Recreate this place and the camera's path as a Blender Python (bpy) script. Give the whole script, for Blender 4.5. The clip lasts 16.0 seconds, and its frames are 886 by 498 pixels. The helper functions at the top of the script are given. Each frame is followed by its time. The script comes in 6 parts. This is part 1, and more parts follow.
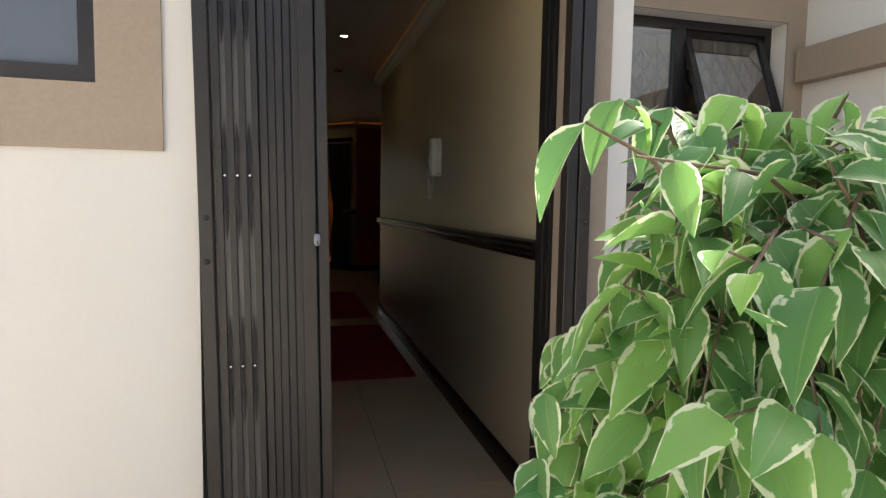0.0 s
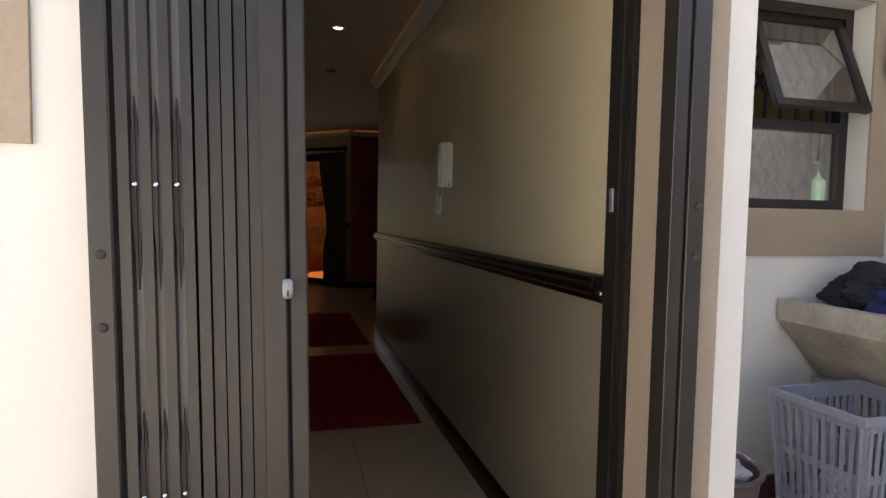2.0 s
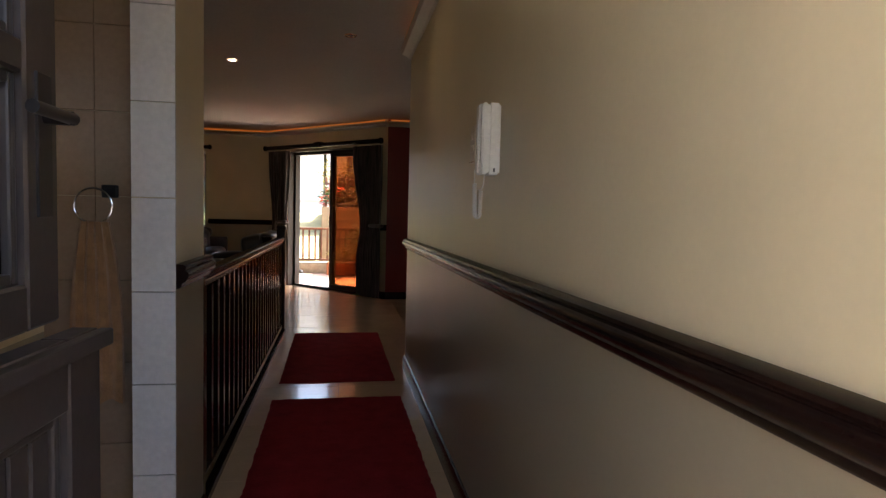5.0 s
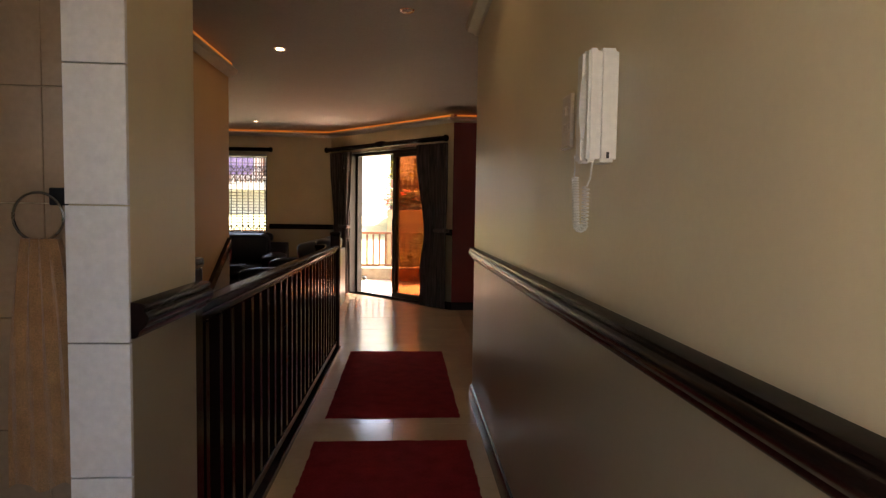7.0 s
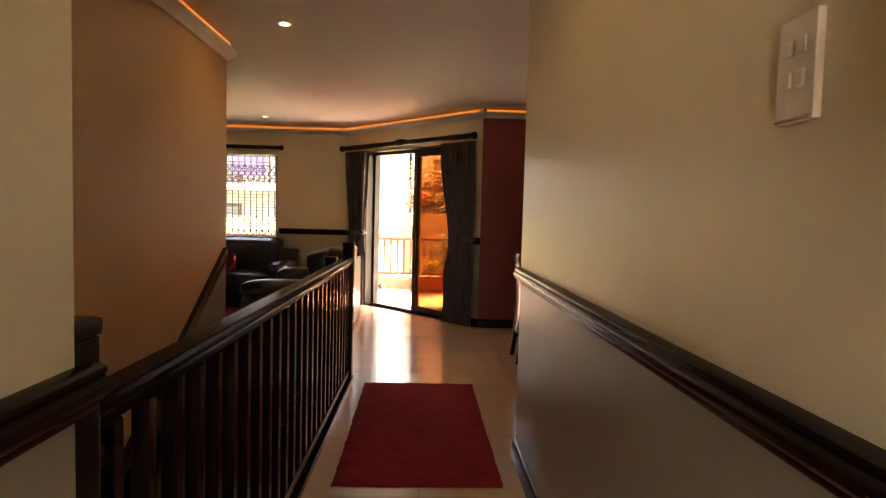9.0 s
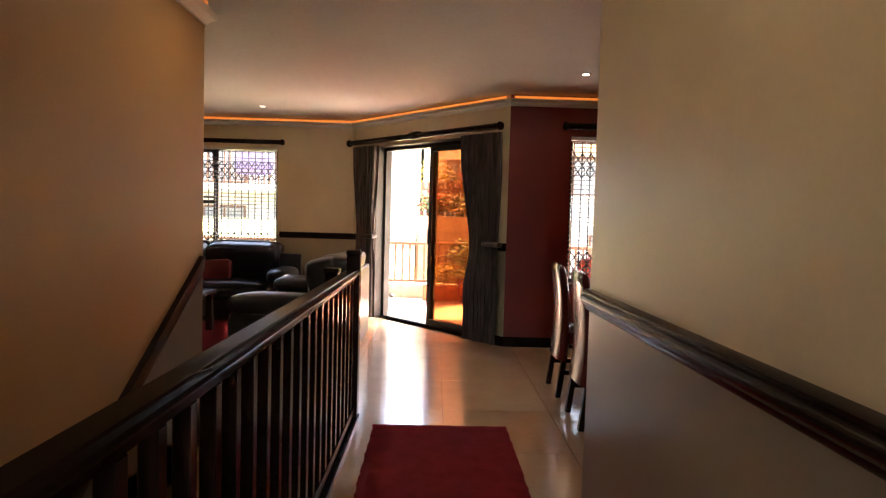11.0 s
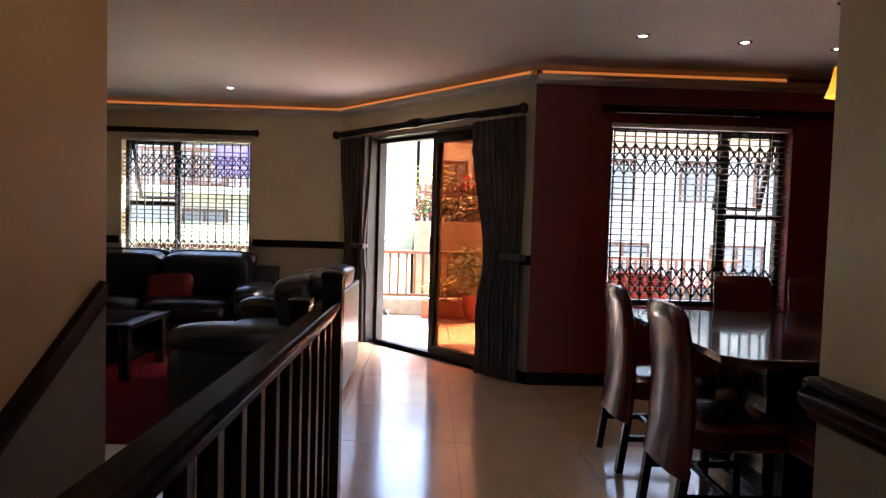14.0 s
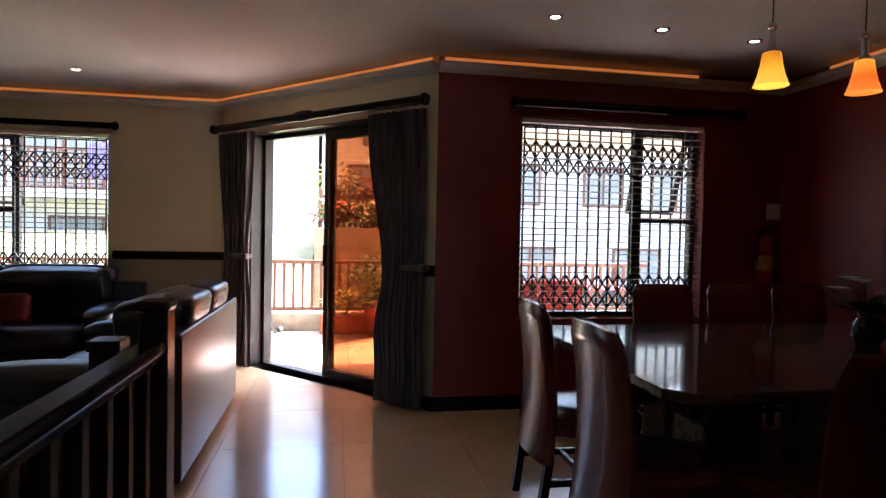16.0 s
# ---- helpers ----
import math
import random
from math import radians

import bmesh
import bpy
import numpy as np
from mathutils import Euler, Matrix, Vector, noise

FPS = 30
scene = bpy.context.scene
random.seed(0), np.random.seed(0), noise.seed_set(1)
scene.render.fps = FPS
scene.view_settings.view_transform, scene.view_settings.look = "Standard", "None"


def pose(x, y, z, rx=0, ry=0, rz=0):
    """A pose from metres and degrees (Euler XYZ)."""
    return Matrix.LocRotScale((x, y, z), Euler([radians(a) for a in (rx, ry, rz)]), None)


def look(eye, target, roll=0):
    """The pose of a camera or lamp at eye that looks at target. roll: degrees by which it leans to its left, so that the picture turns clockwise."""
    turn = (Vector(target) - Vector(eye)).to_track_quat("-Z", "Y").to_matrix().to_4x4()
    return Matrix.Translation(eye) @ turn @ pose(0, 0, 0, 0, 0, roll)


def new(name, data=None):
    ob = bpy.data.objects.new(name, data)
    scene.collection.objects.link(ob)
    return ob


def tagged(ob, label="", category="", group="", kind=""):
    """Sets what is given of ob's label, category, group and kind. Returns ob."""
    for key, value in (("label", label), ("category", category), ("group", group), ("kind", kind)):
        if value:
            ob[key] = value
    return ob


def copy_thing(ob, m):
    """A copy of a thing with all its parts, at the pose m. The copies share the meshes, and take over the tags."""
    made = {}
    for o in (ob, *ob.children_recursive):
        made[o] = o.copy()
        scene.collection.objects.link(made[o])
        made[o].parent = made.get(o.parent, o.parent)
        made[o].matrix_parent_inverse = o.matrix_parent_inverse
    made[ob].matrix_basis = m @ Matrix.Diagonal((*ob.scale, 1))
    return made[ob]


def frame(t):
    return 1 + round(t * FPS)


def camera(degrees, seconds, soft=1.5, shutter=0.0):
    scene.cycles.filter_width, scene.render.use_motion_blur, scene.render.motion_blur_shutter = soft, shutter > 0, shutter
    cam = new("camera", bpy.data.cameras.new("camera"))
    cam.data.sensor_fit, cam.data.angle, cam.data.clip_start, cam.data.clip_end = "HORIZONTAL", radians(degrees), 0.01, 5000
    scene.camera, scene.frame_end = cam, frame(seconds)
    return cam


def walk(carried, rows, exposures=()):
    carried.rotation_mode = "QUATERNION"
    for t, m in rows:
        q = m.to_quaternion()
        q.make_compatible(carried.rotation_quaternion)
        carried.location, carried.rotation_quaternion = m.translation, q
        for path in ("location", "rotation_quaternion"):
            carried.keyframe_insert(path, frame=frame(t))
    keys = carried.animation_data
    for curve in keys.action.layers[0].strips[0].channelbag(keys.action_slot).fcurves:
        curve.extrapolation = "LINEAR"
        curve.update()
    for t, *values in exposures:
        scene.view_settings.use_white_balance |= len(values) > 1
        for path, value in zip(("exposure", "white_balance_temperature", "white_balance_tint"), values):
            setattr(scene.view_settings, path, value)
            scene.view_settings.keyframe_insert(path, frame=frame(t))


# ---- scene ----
cam = camera(73.6, 16.0, 1.3)
PATH = [
    (0, (0.069, 0.375, 1.208), (0.563, 2.306, 1.05), 1.0),
    (0.5, (0.086, 0.509, 1.197), (0.595, 2.439, 1.073), 0.8),
    (1, (0.114, 0.66, 1.214), (0.627, 2.589, 1.092), 0.9),
    (1.5, (0.124, 0.788, 1.218), (0.635, 2.718, 1.097), 0.9),
    (2, (0.132, 0.988, 1.231), (0.644, 2.918, 1.111), 1.1),
    (2.5, (0.158, 1.178, 1.238), (0.674, 3.107, 1.119), 1.0),
    (3, (0.193, 1.347, 1.233), (0.712, 3.275, 1.114), 1.0),
    (3.5, (0.271, 1.566, 1.241), (0.777, 3.497, 1.12), 0.6),
    (4, (0.342, 1.747, 1.227), (0.816, 3.686, 1.108), 1.1),
    (6.5, (0.57, 2.691, 1.264), (0.717, 4.682, 1.141), 0.7),
    (7, (0.56, 2.839, 1.26), (0.675, 4.832, 1.14), 0.9),
    (7.5, (0.517, 3.063, 1.271), (0.61, 5.058, 1.153), 1.0),
    (8, (0.493, 3.231, 1.271), (0.576, 5.226, 1.155), 1.2),
    (8.5, (0.489, 3.417, 1.284), (0.564, 5.412, 1.169), 1.4),
    (9, (0.483, 3.652, 1.301), (0.544, 5.647, 1.188), 1.5),
    (11.5, (0.358, 4.761, 1.289), (0.384, 6.758, 1.186), 1.6),
    (12, (0.316, 4.988, 1.29), (0.342, 6.985, 1.188), 1.5),
    (12.5, (0.285, 5.189, 1.295), (0.315, 7.186, 1.197), 1.6),
    (13, (0.28, 5.377, 1.289), (0.318, 7.374, 1.194), 1.6),
    (13.5, (0.283, 5.602, 1.295), (0.327, 7.599, 1.205), 1.7),
    (14, (0.284, 5.756, 1.291), (0.337, 7.754, 1.205), 1.7),
    (14.5, (0.292, 5.952, 1.286), (0.377, 7.948, 1.209), 1.6),
    (15, (0.307, 6.087, 1.285), (0.464, 8.08, 1.214), 1.5),
    (15.5, (0.354, 6.211, 1.293), (0.599, 8.195, 1.225), 1.3),
    (16, (0.423, 6.337, 1.298), (0.777, 8.305, 1.239), 1.2),
]
walk(cam, [(t, look(eye, target, roll)) for t, eye, target, roll in PATH],
     exposures=((0, 1.22, 6400, 6), (2.5, 1.9, 6500, 11), (3.5, 2.18, 6200, 11), (4.0, 2.5, 6100, 12), (6.5, 3.4, 7300, 15), (7.5, 3.85, 7600, 16), (9.0, 4.55, 8000, 16), (11.5, 4.75, 6500, 16), (12.5, 4.4, 5900, 15), (14.0, 4.0, 5600, 14), (16.0, 3.8, 5400, 13)))

# ---- light ----
SUN_EL, SUN_AZ = radians(46), radians(70)
world = bpy.data.worlds.new("world")
scene.world = world
world.use_nodes = True
wn, wl = world.node_tree.nodes, world.node_tree.links
sky = wn.new("ShaderNodeTexSky")
sky.sky_type = "NISHITA"
sky.sun_disc = False
sky.sun_elevation, sky.sun_rotation = SUN_EL, SUN_AZ
sky.air_density, sky.dust_density = 0.9, 5.0
wn["Background"].inputs["Strength"].default_value = 0.15
wl.new(sky.outputs["Color"], wn["Background"].inputs["Color"])
sun = new("sun", bpy.data.lights.new("sun", "SUN"))
sun.data.energy, sun.data.angle, sun.data.color = 4.8, radians(0.6), (1.0, 0.95, 0.87)
sun_from = Vector((math.sin(SUN_AZ) * math.cos(SUN_EL), math.cos(SUN_AZ) * math.cos(SUN_EL), math.sin(SUN_EL)))
sun.matrix_world = look(sun_from * 30, (0, 0, 0))


# ---- materials ----
def mat(name, color, rough=0.6, metal=0.0, var=0.12, scale=3.0, bump=0.1, bscale=60.0, coat=0.0, fine=0.05, spec=0.5, sheen=0.0, emit=None, power=0.0, split=None, stretch=(1, 1, 1), rvar=0.1):
    """Procedural surface: base colour varied at two scales, roughness varied, fine relief. split: (height, colour below it)."""
    m = bpy.data.materials.new(name)
    m.use_nodes = True
    n, l = m.node_tree.nodes, m.node_tree.links
    b = n["Principled BSDF"]
    geo = n.new("ShaderNodeNewGeometry")
    mp = n.new("ShaderNodeMapping")
    mp.inputs["Scale"].default_value = stretch
    l.new(geo.outputs["Position"], mp.inputs["Vector"])

    def tex(s, detail):
        t = n.new("ShaderNodeTexNoise")
        t.inputs["Scale"].default_value, t.inputs["Detail"].default_value = s, detail
        l.new(mp.outputs["Vector"], t.inputs["Vector"])
        return t
    big, small = tex(scale, 4), tex(bscale, 3)
    base = n.new("ShaderNodeRGB")
    base.outputs[0].default_value = (*color, 1)
    col = base.outputs[0]
    if split:
        sep = n.new("ShaderNodeSeparateXYZ")
        l.new(geo.outputs["Position"], sep.inputs[0])
        gt = n.new("ShaderNodeMath")
        gt.operation = "GREATER_THAN"
        gt.inputs[1].default_value = split[0]
        l.new(sep.outputs["Z"], gt.inputs[0])
        mx = n.new("ShaderNodeMix")
        mx.data_type = "RGBA"
        mx.inputs["A"].default_value = (*split[1], 1)
        l.new(gt.outputs[0], mx.inputs["Factor"])
        l.new(col, mx.inputs["B"])
        col = mx.outputs["Result"]
    for t, amount in ((big, var), (small, fine)):
        rg = n.new("ShaderNodeMapRange")
        rg.inputs["From Min"].default_value, rg.inputs["From Max"].default_value = 0.3, 0.7
        rg.inputs["To Min"].default_value, rg.inputs["To Max"].default_value = 1 - amount, 1 + amount
        l.new(t.outputs["Fac"], rg.inputs["Value"])
        sc = n.new("ShaderNodeVectorMath")
        sc.operation = "SCALE"
        l.new(col, sc.inputs[0])
        l.new(rg.outputs[0], sc.inputs["Scale"])
        col = sc.outputs[0]
    l.new(col, b.inputs["Base Color"])
    rr = n.new("ShaderNodeMapRange")
    rr.inputs["To Min"].default_value, rr.inputs["To Max"].default_value = max(rough - rvar, 0.02), min(rough + rvar, 1)
    l.new(big.outputs["Fac"], rr.inputs["Value"])
    l.new(rr.outputs[0], b.inputs["Roughness"])
    b.inputs["Metallic"].default_value = metal
    b.inputs["Coat Weight"].default_value = coat
    b.inputs["Coat Roughness"].default_value = 0.08
    b.inputs["Specular IOR Level"].default_value = spec
    b.inputs["Sheen Weight"].default_value = sheen
    if bump:
        bp = n.new("ShaderNodeBump")
        bp.inputs["Strength"].default_value, bp.inputs["Distance"].default_value = bump, 0.004
        l.new(small.outputs["Fac"], bp.inputs["Height"])
        l.new(bp.outputs[0], b.inputs["Normal"])
    if emit:
        b.inputs["Emission Color"].default_value, b.inputs["Emission Strength"].default_value = (*emit, 1), power
    return m


def glass(name, tint, gloss=0.06):
    """A thin pane: tinted see-through with a clear mirror reflection on top."""
    m = bpy.data.materials.new(name)
    m.use_nodes = True
    n, l = m.node_tree.nodes, m.node_tree.links
    n.remove(n["Principled BSDF"])
    tr, gl, mx = n.new("ShaderNodeBsdfTransparent"), n.new("ShaderNodeBsdfGlossy"), n.new("ShaderNodeMixShader")
    tr.inputs["Color"].default_value = (*tint, 1)
    gl.inputs["Roughness"].default_value = 0.01
    fr = n.new("ShaderNodeLayerWeight")
    fr.inputs["Blend"].default_value = 0.15
    ad = n.new("ShaderNodeMath")
    ad.operation = "MULTIPLY_ADD"
    ad.inputs[1].default_value, ad.inputs[2].default_value = 0.35, gloss
    l.new(fr.outputs["Facing"], ad.inputs[0])
    l.new(ad.outputs[0], mx.inputs["Fac"])
    l.new(tr.outputs[0], mx.inputs[1])
    l.new(gl.outputs[0], mx.inputs[2])
    l.new(mx.outputs[0], n["Material Output"].inputs["Surface"])
    return m


CREAM, TAUPE = (0.68, 0.572, 0.365), (0.31, 0.262, 0.178)
M_WALL = mat("interior_paint", CREAM, 0.36, var=0.06, scale=2.2, bump=0.012, bscale=60, split=(1.01, TAUPE), spec=0.5, fine=0.015)
# strip-light glow (upper) and stairwell shade (lower) are mixed into these two colours
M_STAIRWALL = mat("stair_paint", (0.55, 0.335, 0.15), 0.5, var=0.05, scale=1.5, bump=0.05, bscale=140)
M_STAIRLOW = mat("shaded_taupe_stair_paint", (0.15, 0.11, 0.074), 0.5, var=0.05, scale=1.5, bump=0.03, bscale=120)
M_RED = mat("red_paint", (0.19, 0.014, 0.011), 0.5, var=0.08, scale=2, bump=0.05, bscale=120)
M_CEIL = mat("ceiling_paint", (0.47, 0.435, 0.40), 0.75, var=0.03, bump=0.03)
M_CORNICE = mat("cornice_paint", (0.66, 0.62, 0.55), 0.6, var=0.03, bump=0.02)
M_EXT = mat("cream_plaster", (0.67, 0.63, 0.565), 0.85, var=0.03, scale=1.2, bump=0.03, bscale=90, fine=0.012)
M_TAN = mat("tan_plaster", (0.33, 0.255, 0.185), 0.85, var=0.06, scale=2, bump=0.12, bscale=90)
M_TILE = mat("cream_floor_tile", (0.74, 0.535, 0.32), 0.18, var=0.05, scale=4, bump=0.04, bscale=25, spec=0.95, coat=0.3, fine=0.03)
M_GROUT = mat("grout", (0.30, 0.26, 0.21), 0.9)
M_WTILE = mat("white_wall_tile", (0.82, 0.80, 0.78), 0.18, var=0.03, bump=0.01)
M_DARKWOOD = mat("dark_stained_wood", (0.013, 0.006, 0.0045), 0.24, var=0.25, scale=5, bump=0.02, bscale=70, spec=0.22, rvar=0.05)
M_HANDRAIL = mat("worn_handrail_wood", (0.013, 0.006, 0.0045), 0.24, var=0.25, scale=5, bump=0.015, bscale=60, spec=0.10, rvar=0.05)
M_HANDRAIL.node_tree.nodes["Principled BSDF"].inputs["IOR"].default_value = 1.2
M_DOORWOOD = mat("dark_painted_door", (0.062, 0.048, 0.042), 0.35, var=0.2, scale=10, bump=0.08, bscale=60, coat=0.15)
M_FRAME = mat("bronze_aluminium", (0.035, 0.03, 0.028), 0.35, 0.4, var=0.1, bump=0.02)
M_GATE = mat("bronze_steel", (0.031, 0.025, 0.0205), 0.42, 0.25, var=0.12, scale=6, bump=0.03)
M_GATEDARK = mat("shadowed_steel", (0.03, 0.026, 0.024), 0.5, 0.4)
M_CHROME = mat("chrome", (0.7, 0.7, 0.7), 0.15, 1.0, var=0.03, bump=0.0)
M_LEATHER = mat("black_leather", (0.010, 0.010, 0.013), 0.32, var=0.1, scale=3, bump=0.03, bscale=200, spec=0.65, rvar=0.03)
M_OXBLOOD = mat("oxblood_leather", (0.105, 0.022, 0.022), 0.21, var=0.05, scale=3, bump=0.02, bscale=220, spec=0.6, rvar=0.02, coat=0.25, fine=0.03)
M_LIVRUG = mat("dark_red_wool", (0.10, 0.006, 0.007), 1.0, var=0.16, scale=10, bump=0.9, bscale=260, fine=0.3, spec=0.05)
M_RUG = mat("red_wool", (0.30, 0.026, 0.030), 1.0, var=0.16, scale=10, bump=0.9, bscale=260, fine=0.3, spec=0.05)
M_CURTAIN = mat("dark_curtain_cloth", (0.070, 0.046, 0.042), 0.5, var=0.8, scale=40, bump=0.3, bscale=180, sheen=0.2, stretch=(1, 1, 0.07))
M_STONE = mat("dark_polished_stone", (0.035, 0.028, 0.023), 0.10, var=0.3, scale=30, bump=0.0, fine=0.2, spec=0.6)
M_TABLE = mat("brown_polished_stone", (0.085, 0.062, 0.050), 0.09, var=0.3, scale=40, bump=0.0, fine=0.2, spec=0.75, rvar=0.02)
M_WHITE = mat("white_plastic", (0.72, 0.70, 0.64), 0.35, var=0.03, bump=0.01)
M_LED = mat("led_strip", (0.8, 0.4, 0.1), 0.5, emit=(1.0, 0.28, 0.045), power=0.030)
M_BULB = mat("downlight_bulb", (0.9, 0.9, 0.8), 0.3, emit=(1.0, 0.74, 0.45), power=12.0)
M_BULB_DIM = mat("dimmed_downlight_bulb", (0.9, 0.9, 0.8), 0.3, emit=(1.0, 0.80, 0.55), power=1.5)
M_CLEAR = glass("clear_glass", (0.92, 0.94, 0.93))
M_BRONZE = glass("bronze_tinted_glass", (0.60, 0.325, 0.185), 0.0)
M_PAVE = mat("grey_paving", (0.56, 0.52, 0.46), 0.85, var=0.15, scale=2, bump=0.2)
M_MIRRORPANE = glass("sky_reflecting_glass", (0.6, 0.62, 0.65), 0.34)
M_FROST = mat("frosted_glass", (0.22, 0.25, 0.30), 0.25, var=0.1, bump=0.0)
fn, fl_ = M_FROST.node_tree.nodes, M_FROST.node_tree.links
f_tr, f_mx = fn.new("ShaderNodeBsdfTranslucent"), fn.new("ShaderNodeMixShader")
f_tr.inputs["Color"].default_value = (0.78, 0.75, 0.70, 1)
f_mx.inputs["Fac"].default_value = 0.5
fl_.new(fn["Principled BSDF"].outputs[0], f_mx.inputs[1])
fl_.new(f_tr.outputs[0], f_mx.inputs[2])
fl_.new(f_mx.outputs[0], fn["Material Output"].inputs["Surface"])
M_YARD = mat("red_painted_screed", (0.20, 0.045, 0.03), 0.7, var=0.25, scale=3, bump=0.2)
M_TERRACE = mat("terracotta_tile", (0.58, 0.44, 0.35), 0.6, var=0.12, scale=5, bump=0.1)
M_GRASS = mat("dry_grass", (0.072, 0.084, 0.030), 0.95, var=0.4, scale=1.2, bump=0.8, bscale=40, fine=0.3)
M_BLACK = mat("black_rubber", (0.015, 0.015, 0.015), 0.6)
M_NBWALL = mat("neighbour_plaster", (0.84, 0.80, 0.72), 0.85, var=0.05, scale=0.6, bump=0.1)
M_ROOF = mat("grey_roof_tile", (0.18, 0.14, 0.12), 0.8, var=0.2, scale=3)


# ---- building blocks ----
def box(bm, x0, x1, y0, y1, z0, z1):
    v = [bm.verts.new(p) for p in ((x0, y0, z0), (x1, y0, z0), (x1, y1, z0), (x0, y1, z0), (x0, y0, z1), (x1, y0, z1), (x1, y1, z1), (x0, y1, z1))]
    return [bm.faces.new([v[i] for i in f]) for f in ((3, 2, 1, 0), (4, 5, 6, 7), (0, 1, 5, 4), (1, 2, 6, 5), (2, 3, 7, 6), (3, 0, 4, 7))]


def boxes(*rows, bevel=0.0, seg=2):
    bm = bmesh.new()
    for r in rows:
        box(bm, *r)
    if bevel:
        bmesh.ops.bevel(bm, geom=bm.edges[:], offset=bevel, segments=seg, profile=0.6, affect="EDGES")
    return bm


def rod(bm, a, b, r0, r1=None, seg=10):
    """A round bar from a to b."""
    a, b = Vector(a), Vector(b)
    d = b - a
    m = Matrix.Translation((a + b) / 2) @ d.to_track_quat("Z", "Y").to_matrix().to_4x4()
    bmesh.ops.create_cone(bm, cap_ends=True, segments=seg, radius1=r0, radius2=r0 if r1 is None else r1, depth=d.length, matrix=m)
    return bm


def bar(bm, a, b, w, h, up=(0, 0, 1)):
    """A square bar from a to b, w wide and h high."""
    a, b = Vector(a), Vector(b)
    f = (b - a).normalized()
    s = f.cross(Vector(up)).normalized()
    u = s.cross(f)
    v = [bm.verts.new(p + s * i * w / 2 + u * j * h / 2) for p in (a, b) for i, j in ((-1, -1), (1, -1), (1, 1), (-1, 1))]
    for f4 in ((0, 1, 2, 3), (7, 6, 5, 4), (0, 4, 5, 1), (1, 5, 6, 2), (2, 6, 7, 3), (3, 7, 4, 0)):
        bm.faces.new([v[i] for i in f4])
    return bm


def sweep(profile, a, b, up=(0, 0, 1)):
    """A moulding: the closed profile of (out, height) pairs drawn from a to b; out is to the right of the way."""
    bm = bmesh.new()
    a, b = Vector(a), Vector(b)
    s = (b - a).normalized().cross(Vector(up)).normalized()
    rings = [[bm.verts.new(p + s * o + Vector(up) * h) for o, h in profile] for p in (a, b)]
    k = len(profile)
    for i in range(k):
        bm.faces.new((rings[0][i], rings[0][(i + 1) % k], rings[1][(i + 1) % k], rings[1][i]))
    bm.faces.new(rings[0][::-1]), bm.faces.new(rings[1])
    return bm


def lathe(profile, seg=24):
    """A turned shape from (radius, height) pairs."""
    bm = bmesh.new()
    rings = []
    for r, z in profile:
        rings.append([bm.verts.new((r * math.cos(2 * math.pi * i / seg), r * math.sin(2 * math.pi * i / seg), z)) for i in range(seg)])
    for p, q in zip(rings, rings[1:]):
        for i in range(seg):
            bm.faces.new((p[i], p[(i + 1) % seg], q[(i + 1) % seg], q[i]))
    return bm


def finish(ob, bm, material, smooth=False):
    bmesh.ops.recalc_face_normals(bm, faces=bm.faces[:])
    bm.to_mesh(ob.data)
    bm.free()
    if smooth:
        ob.data.polygons.foreach_set("use_smooth", [True] * len(ob.data.polygons))
        ob.data.set_sharp_from_angle(angle=radians(40))
    if material:
        ob.data.materials.append(material)
    return ob


def part(name, bm, material, parent, label="", smooth=False):
    ob = finish(new(name, bpy.data.meshes.new(name)), bm, material, smooth)
    ob.parent = parent
    return tagged(ob, label)


def tube(points, r, seg=6, closed=False):
    """A round bar bent through points, in one piece."""
    bm = bmesh.new()
    rings, n = [], len(points)
    for i, p in enumerate(points):
        a, b = (points[i - 1], points[(i + 1) % n]) if closed else (points[max(i - 1, 0)], points[min(i + 1, n - 1)])
        q = (b - a).to_track_quat("Z", "Y")
        rings.append([bm.verts.new(p + q @ Vector((r * math.cos(2 * math.pi * k / seg), r * math.sin(2 * math.pi * k / seg), 0))) for k in range(seg)])
    pairs = list(zip(rings, rings[1:])) + ([(rings[-1], rings[0])] if closed else [])
    for p, q in pairs:
        for k in range(seg):
            bm.faces.new((p[k], p[(k + 1) % seg], q[(k + 1) % seg], q[k]))
    return bm


def thing(name, label, category, m=None, group="", kind=""):
    ob = new(name)
    ob.empty_display_size = 0.1
    if m is not None:
        ob.matrix_basis = m
    return tagged(ob, label, category, group, kind)


def solid(name, bm, material, label="", category="", kind="structure", group="", smooth=False):
    ob = finish(new(name, bpy.data.meshes.new(name)), bm, material, smooth)
    return tagged(ob, label, category, group, kind)


def prism(pts, z0, z1):
    bm = bmesh.new()
    lo = [bm.verts.new((x, y, z0)) for x, y in pts]
    hi = [bm.verts.new((x, y, z1)) for x, y in pts]
    bm.faces.new(lo[::-1]), bm.faces.new(hi)
    for i in range(len(pts)):
        j = (i + 1) % len(pts)
        bm.faces.new((lo[i], lo[j], hi[j], hi[i]))
    return bm


